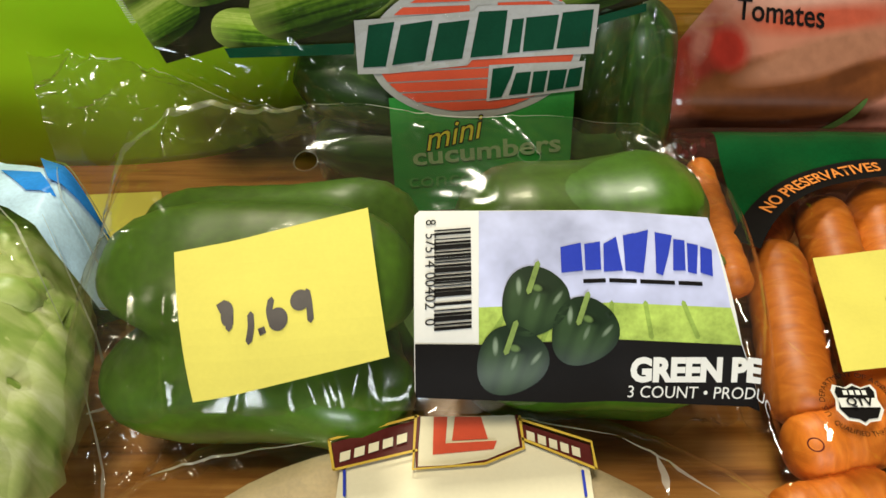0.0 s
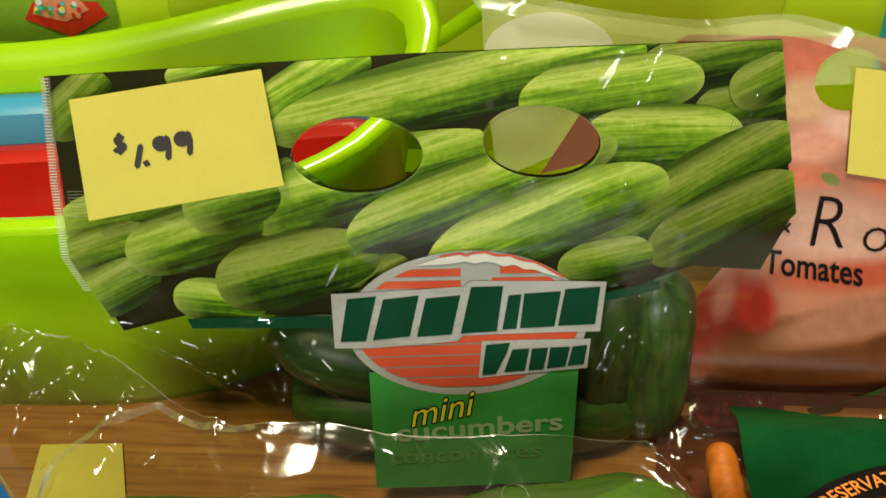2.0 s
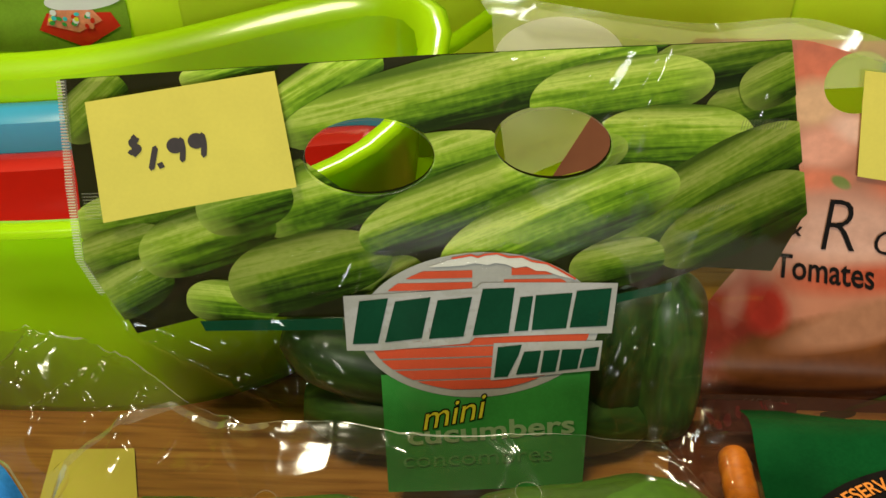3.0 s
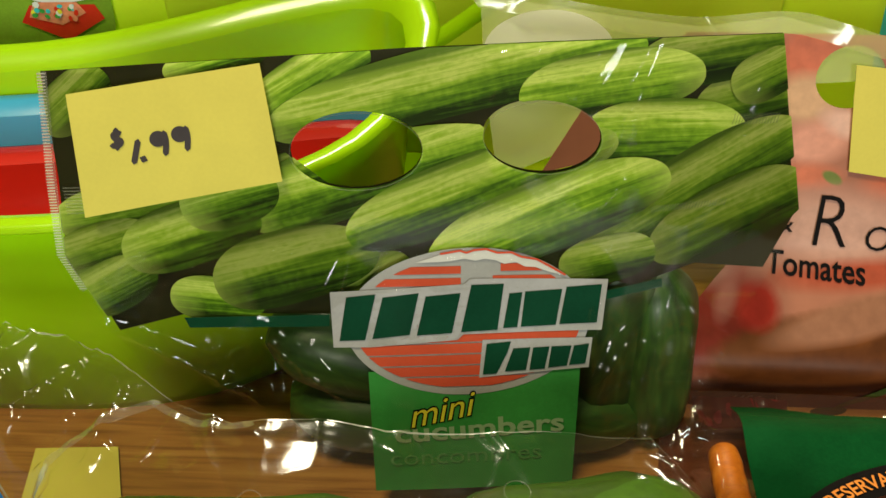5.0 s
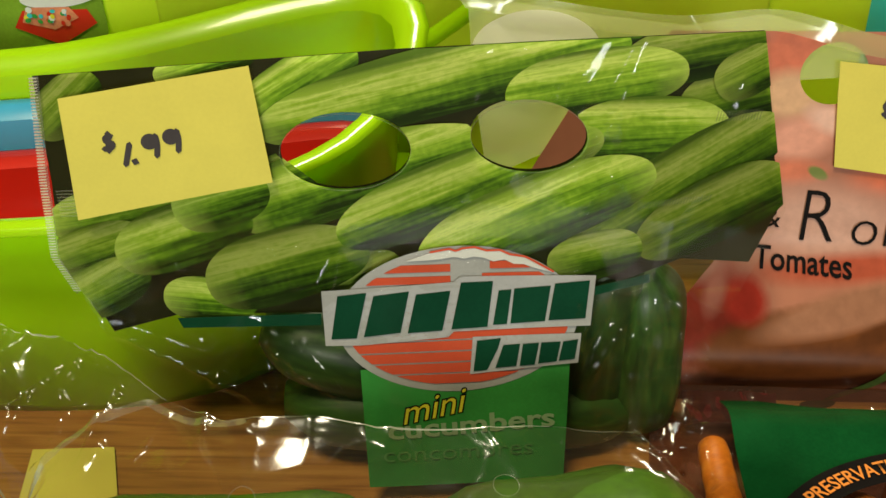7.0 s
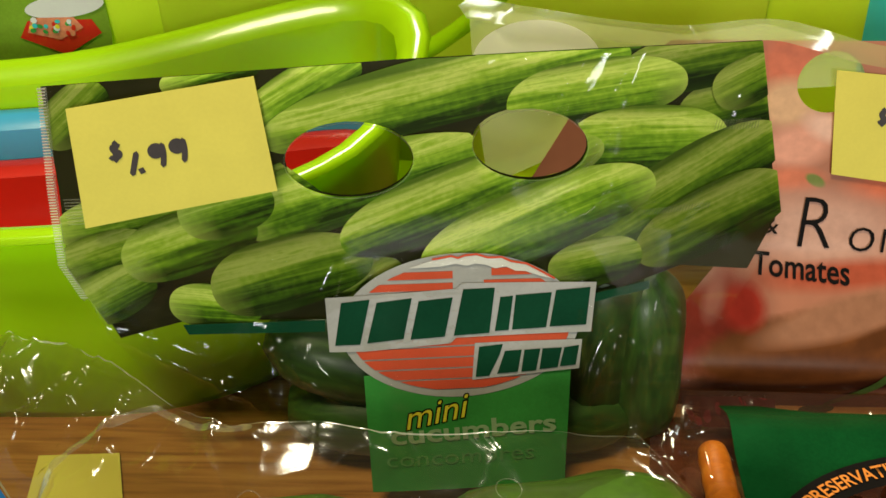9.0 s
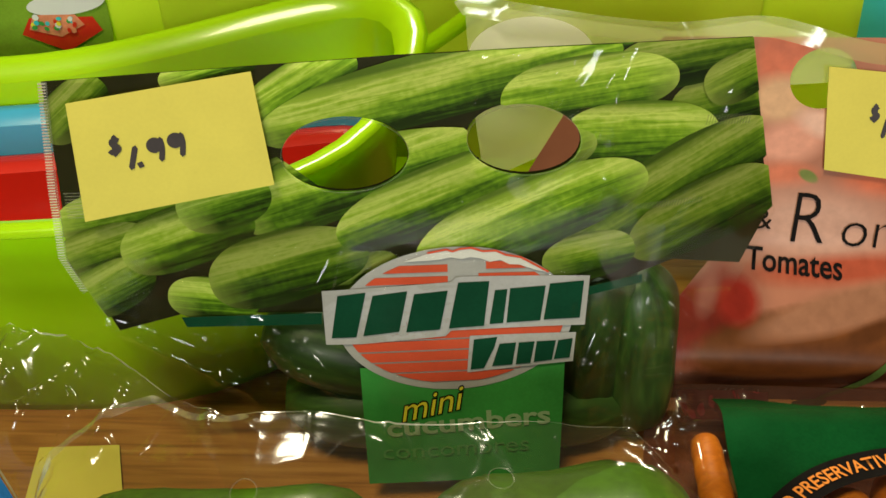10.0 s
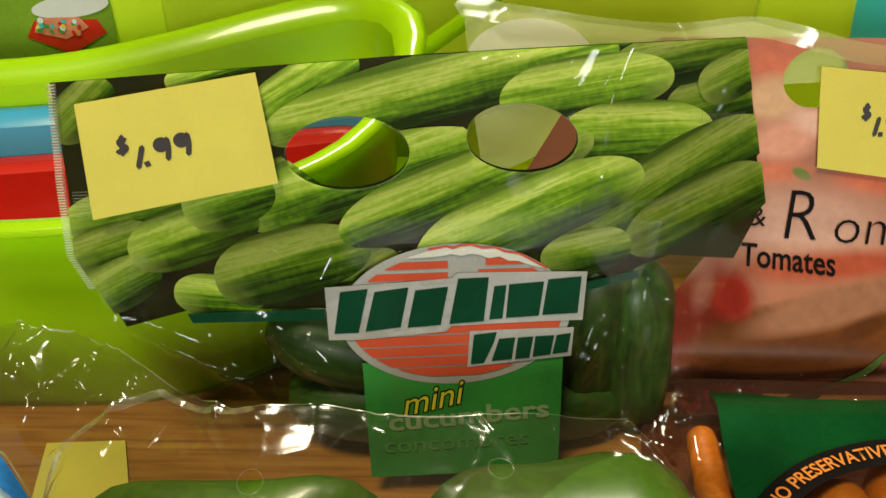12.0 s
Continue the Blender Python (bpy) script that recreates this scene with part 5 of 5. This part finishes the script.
    words("lettering", "3 COUNT \u2022 PRODUC", pepper_smooth, (0.0438, -0.0521), 0.0046, WHITE, lab, 0.0013, -1, 0.84)


pepper_bag()
sticky_note(((-0.0637, -0.0119), (-0.0185, -0.0029), (-0.0124, -0.0374), (-0.0572, -0.0444)), pepper_smooth, (-0.03, 0.07), 0.0016, price_169, "yellow paper note with a handwritten price on the pepper bag")


# ---- carrot bag ----
def carrot(a, b, r0, r1, z0, z1, blunt=9):
    """A peeled carrot from a to b (plan), r0 and r1 thick, its ends rounded or blunt."""
    p, q = Vector((*a, z0)), Vector((*b, z1))
    ln = (q - p).length
    t = thing("carrot", p, "peeled orange carrot inside the clear bag", "carrot", "carrots in the bag")
    prof = []
    for i in range(31):
        s = i / 30
        cap = max(0.1, 1 - abs(2 * s - 1) ** blunt) ** 0.5
        prof.append((s * ln, (r0 + (r1 - r0) * s) * cap * (1 + 0.015 * math.sin(s * ln * 1900) + 0.02 * math.sin(s * ln * 700 + 2))))
    part("body", lathe(prof, 26, "x", lambda u, th: 1 + 0.03 * noise.noise(Vector((u * 60, math.cos(th), math.sin(th))))), CARROT, t)
    t.rotation_euler = (q - p).to_track_quat("X", "Z").to_euler()


carrot((0.0880, 0.2490), (0.0826, 0.1780), 0.0046, 0.0054, 0.022, 0.036, 40)
carrot((0.1033, 0.2083), (0.0963, 0.1434), 0.0095, 0.0098, 0.022, 0.022)
carrot((0.1245, 0.2294), (0.1204, 0.1801), 0.0090, 0.0090, 0.021, 0.021)
carrot((0.1440, 0.2379), (0.1353, 0.1801), 0.0090, 0.0090, 0.020, 0.020)
carrot((0.0904, 0.1355), (0.1259, 0.1443), 0.0095, 0.0090, 0.019, 0.019)
carrot((0.0829, 0.1177), (0.1163, 0.1256), 0.0085, 0.0090, 0.014, 0.014)
carrot((0.1221, 0.1801), (0.1189, 0.1373), 0.0090, 0.0090, 0.021, 0.021)
carrot((0.1001, 0.2133), (0.1174, 0.2379), 0.0080, 0.0070, 0.014, 0.014)


def carrot_film(x, y, rough=1.0):
    z = 0.034 - 0.030 * smooth01(-x, -0.082, -0.070) - 0.016 * smooth01(y, 0.245, 0.275) - 0.028 * smooth01(-y, -0.118, -0.095)
    return max(0.002, z + rough * 0.0022 * (crumple(x, y, 0.022, 11.0) - 0.3) + 0.0008 * noise.noise(Vector((x * 50, y * 50, 2))))


def CAR_S(x, y, h=0.0):
    return Vector((x, y, carrot_film(x, y) + h))


def carrot_smooth(x, y, h=0.0):
    z = carrot_film(x, y, 0.0) + 0.0008
    return Vector((x, y, z + h + 0.0006))


SHIELD = [(-0.0050, 0.0036), (-0.0042, 0.0052), (-0.0018, 0.0044), (0.0, 0.0054), (0.0018, 0.0044), (0.0042, 0.0052), (0.0050, 0.0036), (0.0046, 0.0012), (0.0052, -0.0014), (0.0036, -0.0042), (0.0012, -0.0046), (0.0, -0.0056), (-0.0012, -0.0046), (-0.0036, -0.0042), (-0.0052, -0.0014), (-0.0046, 0.0012)]


def carrot_bag():
    t = thing("carrot_bag", (0, 0, 0), "clear plastic carrot bag with a green and black printed top", "produce bag")
    edge = [(0.0800, 0.2720), (0.0915, 0.2640), (0.1190, 0.2560), (0.1530, 0.2610), (0.20, 0.265), (0.20, 0.09), (0.10, 0.085), (0.078, 0.10), (0.078, 0.15), (0.074, 0.2)]
    sheet("film", edge, CAR_S, CLEAR, t, 0.0, 0.0022)
    top = sheet("printed_top", [(0.0922, 0.2628), (0.1050, 0.2630), (0.1190, 0.2545), (0.1350, 0.2530), (0.1530, 0.2560), (0.1570, 0.2325), (0.1300, 0.2290), (0.1120, 0.2240), (0.0985, 0.2100), (0.0896, 0.1975), (0.0890, 0.2060), (0.0900, 0.2350)], carrot_smooth, CARROT_GREEN, t, 0.0004, 0.003, label="green printed panel with a black arched band")
    c, r_in, r_out = (0.1442, 0.1708), 0.0560, 0.0648
    a0, a1 = 155, 70
    n = 24
    ring = [(c[0] + r_out * math.cos(radians(a0 + (a1 - a0) * i / n)), c[1] + r_out * math.sin(radians(a0 + (a1 - a0) * i / n))) for i in range(n + 1)]
    ring += [(c[0] + r_in * math.cos(radians(a1 + (a0 - a1) * i / n)), c[1] + r_in * math.sin(radians(a1 + (a0 - a1) * i / n))) for i in range(n + 1)]
    band = sheet("arched_band", ring, carrot_smooth, BLACK, t, 0.0008, 0.003)
    rm = r_in + (r_out - r_in) * 0.28

    def bend(x, y):
        a = radians(140) - x / rm
        return c[0] + (rm + y) * math.cos(a), c[1] + (rm + y) * math.sin(a)
    words("lettering", "NO PRESERVATIVES", carrot_smooth, (0, 0), 0.0058, ORANGE_INK, band, 0.0012, 0, 0.93, 0, 0.0001, bend)
    s = (0.1045, 0.1388)
    seal = sheet("seal", [(s[0] + a, s[1] + b) for a, b in SHIELD], carrot_smooth, BLACK, t, 0.0009, 0.003, label="black and white inspection shield")
    sheet("seal_border", [(s[0] + a * 1.16, s[1] + b * 1.16) for a, b in SHIELD], carrot_smooth, WHITE, seal, 0.0006, 0.003)
    sheet("seal_bar", [(s[0] - 0.0048, s[1] - 0.0014), (s[0] + 0.0048, s[1] - 0.0014), (s[0] + 0.0050, s[1] + 0.0014), (s[0] - 0.0050, s[1] + 0.0014)], carrot_smooth, WHITE, seal, 0.0013, 0.003)
    for x, y in ((-0.0032, 0.003), (-0.0016, 0.003), (0.0, 0.003), (0.0016, 0.003)):
        sheet("seal_mark", [(s[0] + x, s[1] + y - 0.0007), (s[0] + x + 0.0011, s[1] + y - 0.0007), (s[0] + x + 0.0011, s[1] + y + 0.0007), (s[0] + x, s[1] + y + 0.0007)], carrot_smooth, WHITE, seal, 0.0013, 0.003)
    u = (0.0905, 0.1269)
    sheet("ring_mark", ellipse(u[0], u[1], 0.0021, 0.0021), carrot_smooth, MAROON, t, 0.0008, 0.003, (ellipse(u[0], u[1], 0.0017, 0.0017),))
    # ring of small writing about the shield
    for body, start, way in (("U.S. DEPARTMENT OF AGRICULTURE", 205, -1), ("QUALIFIED THROUGH VERIFICATION", 215, 1)):
        radius = 0.0082 if way < 0 else 0.0098

        def around(x, y, start=start, way=way, radius=radius):
            a = radians(start) + way * x / radius
            return s[0] + (radius - way * y) * math.cos(a), s[1] + (radius - way * y) * math.sin(a)
        words("lettering", body, carrot_smooth, (0, 0), 0.0021, BLACK, seal, 0.0009, 0, 1.0 if way < 0 else 0.92, 0, 0.0, around)
    words("lettering", "QTV", carrot_smooth, (s[0] - 0.0033, s[1] - 0.0011), 0.0034, BLACK, seal, 0.0017, 0, 0.95, 0, 0.0001)


carrot_bag()
sticky_note(((0.1071, 0.1897), (0.1430, 0.1951), (0.1333, 0.1520), (0.1032, 0.1482)), carrot_smooth, (0.3, 0.1), 0.0014, price_199, "yellow paper note with a handwritten price on the carrot bag")


# ---- flatbread bag ----
def bread_film(x, y, rough=1.0):
    d = math.hypot(x / 1.15, y - 0.052) / 0.100
    return max(0.002, 0.032 - 0.030 * smooth01(d, 0.90, 1.12) + rough * 0.0016 * (crumple(x, y, 0.025, 5.0) - 0.3))


def BREAD_S(x, y, h=0.0):
    return Vector((x, y, bread_film(x, y) + h))


def bread_smooth(x, y, h=0.0):
    return Vector((x, y, bread_film(x, y, 0.0) + h + 0.0012))


def flatbread_bag():
    for i in range(3):
        b = thing("flatbread", (0, 0.050, 0.002 + i * 0.009), "pale round flatbread with browned spots inside its bag", "flatbread", "stacked flatbreads")
        part("body", lathe([(0, 0.05), (0.0005, 0.084), (0.003, 0.087), (0.006, 0.086), (0.0085, 0.08), (0.009, 0.05)], 64, "z", lambda a, th: 1 + 0.02 * noise.noise(Vector((math.cos(th) * 2, math.sin(th) * 2, i)))), BREAD, b)
    t = thing("flatbread_bag", (0, 0, 0), "clear plastic flatbread bag with a cream and maroon printed label", "bread bag")
    sheet("film", ellipse(0, 0.046, 0.125, 0.105, 0, 60), BREAD_S, CLEAR, t, 0.0, 0.003)
    lab = sheet("label", [(-0.0247, 0.1223), (-0.0062, 0.1287), (0.0191, 0.1295), (0.0353, 0.1223), (0.036, 0.06), (-0.028, 0.06)], bread_smooth, CREAM, t, 0.0004, 0.003, label="cream printed label with maroon ribbon")
    rib = sheet("ribbon", [(-0.0276, 0.1284), (-0.0063, 0.1354), (-0.0061, 0.1263), (-0.0258, 0.1207)], bread_smooth, MAROON, lab, 0.0010, 0.003)
    sheet("ribbon", [(0.0187, 0.1345), (0.0359, 0.1279), (0.0362, 0.1210), (0.0191, 0.1295)], bread_smooth, MAROON, lab, 0.0010, 0.003)
    for line, w in (([(0.0521, 0.1258), (0.0532, 0.1207), (0.0532, 0.1146)], 0.0022), ([(0.0447, 0.1312), (0.0548, 0.1239), (0.0655, 0.1154)], 0.0012), ([(-0.0793, 0.1180), (-0.0561, 0.1251), (-0.0316, 0.1303)], 0.0011), ([(-0.0120, 0.1357), (0.0167, 0.1374), (0.0434, 0.1320)], 0.001)):
        # White strips painted on as glints along the bread film's folds.
        sheet("glint_strip", fold(line, w), BREAD_S, CREASE_GLINT, t, 0.0008, 0.002)
    crest = sheet("crest", [(-0.0060, 0.1360), (0.0184, 0.1364), (0.0193, 0.1267), (0.0091, 0.1223), (-0.0064, 0.1207)], bread_smooth, CREAM, lab, 0.0014, 0.003)
    sheet("crest_border", stroke([(-0.0060, 0.1357), (-0.0064, 0.1277), (-0.0063, 0.1210), (0.0022, 0.1214), (0.0105, 0.1229), (0.0190, 0.1269), (0.0184, 0.1360)], 0.0008), bread_smooth, MAROON, crest, 0.0019, 0.003)
    for (x0, y0), (x1, y1), count in (((-0.0249, 0.1240), (-0.0079, 0.1302), 5), ((0.0206, 0.1305), (0.0340, 0.1250), 5)):
        for k in range(count):
            fa, fb = k / count, (k + 0.72) / count
            p, q = (x0 + (x1 - x0) * fa, y0 + (y1 - y0) * fa), (x0 + (x1 - x0) * fb, y0 + (y1 - y0) * fb)
            sheet("ribbon_mark", [(p[0], p[1] - 0.0013), (q[0], q[1] - 0.0013), (q[0], q[1] + 0.0013), (p[0], p[1] + 0.0013)], bread_smooth, CREAM, rib, 0.0016, 0.003)
    for line in ([(-0.0279, 0.1287), (-0.0063, 0.1357)], [(-0.0261, 0.1203), (-0.0279, 0.1287)], [(-0.0261, 0.1203), (-0.0064, 0.1258)], [(0.0188, 0.1349), (0.0362, 0.1282), (0.0366, 0.1206)], [(0.0366, 0.1206), (0.0193, 0.1291)], [(-0.0068, 0.1357), (-0.0072, 0.1205), (0.0100, 0.1220), (0.0197, 0.1264), (0.0191, 0.1357)]):
        sheet("ribbon_border", stroke(line, 0.0007), bread_smooth, OCHRE, rib, 0.0021, 0.003)
    for line in ([(-0.0236, 0.1207), (-0.0231, 0.1139)], [(0.0334, 0.1207), (0.0335, 0.1139)]):
        sheet("label_line", stroke(line, 0.0007), bread_smooth, BLUE_INK, lab, 0.0012, 0.003)
    sheet("crest_mark", [(-0.0023, 0.1357), (0.0011, 0.1357), (0.0006, 0.1279), (0.0132, 0.1287), (0.0123, 0.1263), (-0.0025, 0.1247)], bread_smooth, LOGO_RED, crest, 0.0018, 0.004)
    sheet("crest_mark", [(0.0030, 0.1357), (0.0095, 0.1357), (0.0110, 0.1292), (0.0022, 0.1287)], bread_smooth, LOGO_RED, crest, 0.0018, 0.004)


flatbread_bag()


# ---- salad bag ----
def salad_bag():
    lt = thing("lettuce", (-0.138, 0.138, 0.0), "pale green crinkled lettuce head in a clear bag", "lettuce")
    core = bmesh.new()
    lay = core.loops.layers.uv.new("map")
    bmesh.ops.create_uvsphere(core, u_segments=90, v_segments=60, radius=1.0)
    for v in core.verts:
        q = Vector((v.co.x * 3, v.co.y * 9, v.co.z * 3))
        k = 1 + 0.05 * noise.noise(q) + 0.035 * noise.noise(Vector((q.x * 1.5, q.y * 2.4, q.z))) - 0.05 * max(0, 1 - abs(math.sin(v.co.y * 9 + v.co.x * 4)) * 5)
        v.co = Vector((v.co.x * 0.044 * k, v.co.y * 0.078 * k, max(0.0015, 0.033 + v.co.z * 0.033 * k)))
    for f in core.faces:
        for lp in f.loops:
            lp[lay].uv = (lp.vert.co.y * 0.9, lp.vert.co.x * 26)
    part("heart", core, LETTUCE, lt)
    for i in range(7):
        bm = bmesh.new()
        lay = bm.loops.layers.uv.new("map")
        n, m = 60, 36
        grid = []
        for a in range(n + 1):
            row = []
            for b in range(m + 1):
                s_, w = a / n * 2 - 1, b / m * 2 - 1
                th = w * (1.15 + 0.05 * i)
                vein = abs(math.sin(w * 4 + s_ * 3.0 * (1 if w > 0 else -1)))
                q = Vector((s_ * 5, w * 4, i * 3.1))
                r = 0.036 + 0.0008 * i + 0.005 * noise.noise(q) + 0.0028 * noise.noise(Vector((q.x * 3.2, q.y * 1.4, q.z))) + 0.0007 * noise.noise(q * 6) - 0.0016 * (1 - vein) ** 6
                k = math.sqrt(max(0.02, 1 - abs(s_) ** 3 * 0.95))
                ruff = 1 + 0.05 * abs(w) ** 3 * math.sin(s_ * 26 + i)
                row.append(bm.verts.new((math.sin(th) * r * k * 0.92 * ruff, s_ * 0.058, math.cos(th) * r * k * 0.85 * ruff)))
            grid.append(row)
        for a in range(n):
            for b in range(m):
                f = bm.faces.new((grid[a][b], grid[a][b + 1], grid[a + 1][b + 1], grid[a + 1][b]))
                for lp, (p, q) in zip(f.loops, ((a, b), (a, b + 1), (a + 1, b + 1), (a + 1, b))):
                    lp[lay].uv = (p / n * 0.11, q / m * 2 - 1)
        lean = (-48, 42, -30, 26, -14, 10, 2)[i]
        bmesh.ops.transform(bm, matrix=pose(0, 0.006 * (i % 3 - 1), 0.034, 0, lean, 9 * (i % 3 - 1)), verts=bm.verts[:])
        for v in bm.verts:
            v.co.z = max(0.002 + 0.0002 * i, v.co.z)
        part("leaf", bm, LETTUCE, lt)
    kale = thing("dark_leaves", (-0.128, 0.195, 0.0), "dark curly green leaves in the salad bag", "leafy greens")
    for i in range(14):
        bm = bmesh.new()
        bmesh.ops.create_icosphere(bm, subdivisions=3, radius=0.011)
        for v in bm.verts:
            v.co *= 1 + 0.5 * noise.noise(v.co * 160 + Vector((i, 0, 0)))
            v.co.z *= 0.5
        bmesh.ops.transform(bm, matrix=pose(random.uniform(-0.022, 0.016), random.uniform(-0.014, 0.008), 0.026 + random.uniform(-0.02, 0.012), random.uniform(-60, 60), random.uniform(-60, 60), 0), verts=bm.verts[:])
        part("leaf", bm, KALE, kale)
    t = thing("salad_bag", (0, 0, 0), "clear salad bag with a blue and white printed corner", "salad bag")

    def s(x, y, h=0.0):
        z = 0.062 - 0.05 * smooth01(x, -0.108, -0.085) - 0.02 * smooth01(y, 0.19, 0.24)
        return Vector((x, y, max(0.003, z + 0.003 * (crumple(x, y, 0.022, 8.0) - 0.3)) + h))
    sheet("film", [(-0.20, 0.235), (-0.13, 0.215), (-0.1161, 0.2059), (-0.0938, 0.1926), (-0.0916, 0.1781), (-0.0924, 0.1558), (-0.088, 0.13), (-0.078, 0.09), (-0.2, 0.09)], s, CLEAR, t, 0.0, 0.0025)
    sheet("printed_corner", [(-0.17, 0.225), (-0.1311, 0.2115), (-0.1203, 0.2089), (-0.1123, 0.2044), (-0.0953, 0.1924), (-0.0917, 0.1824), (-0.0954, 0.1721), (-0.1035, 0.1742), (-0.1156, 0.1835), (-0.1229, 0.1869), (-0.16, 0.19)], s, BAG_PALE, t, 0.0006, 0.003)
    sheet("printed_corner", [(-0.1184, 0.2135), (-0.0957, 0.1938), (-0.1078, 0.1942)], s, BAG_BLUE, t, 0.002, 0.003)
    for line in ([(-0.1187, 0.2135), (-0.1077, 0.2054), (-0.0938, 0.1928)], [(-0.0937, 0.1924), (-0.0917, 0.1824), (-0.0953, 0.1717)], [(-0.1053, 0.1802), (-0.0946, 0.1636), (-0.0895, 0.1503), (-0.0926, 0.1414)], [(-0.1084, 0.2022), (-0.1035, 0.1891), (-0.0957, 0.1820), (-0.0921, 0.1829)], [(-0.1213, 0.1869), (-0.1095, 0.1738), (-0.0974, 0.1558)], [(-0.0943, 0.1484), (-0.0886, 0.1313), (-0.0860, 0.1158), (-0.0827, 0.1045)]):
        # Glare streaks on the salad film, laid on as white strips.
        sheet("glint_strip", fold(line, 0.0009), s, CREASE_GLINT, t, 0.0022, 0.0015)
    sheet("printed_corner", [(-0.1248, 0.2022), (-0.1128, 0.2005), (-0.1047, 0.1891), (-0.1130, 0.1903)], s, BAG_BLUE, t, 0.0012, 0.003)


salad_bag()
sheet("loose_note", [(-0.1310, 0.2570), (-0.1041, 0.2588), (-0.0953, 0.2347), (-0.1270, 0.2317)], lambda x, y, h=0.0: Vector((x, y, 0.0012 + h)), PAPER, None, 0.0, 0.006, thick=0.0002)
tagged(bpy.data.objects["loose_note"], "blank yellow paper note lying on the table", "sticky note")

bowl = thing("white_bowl", (0.165, 0.09, 0.0), "white ceramic bowl standing beside the carrot bag", "bowl")
part("body", lathe([(0, 0.02), (0.001, 0.024), (0.02, 0.040), (0.045, 0.050), (0.047, 0.0505), (0.047, 0.049), (0.02, 0.036), (0.005, 0.02)], 48), WHITE, bowl)
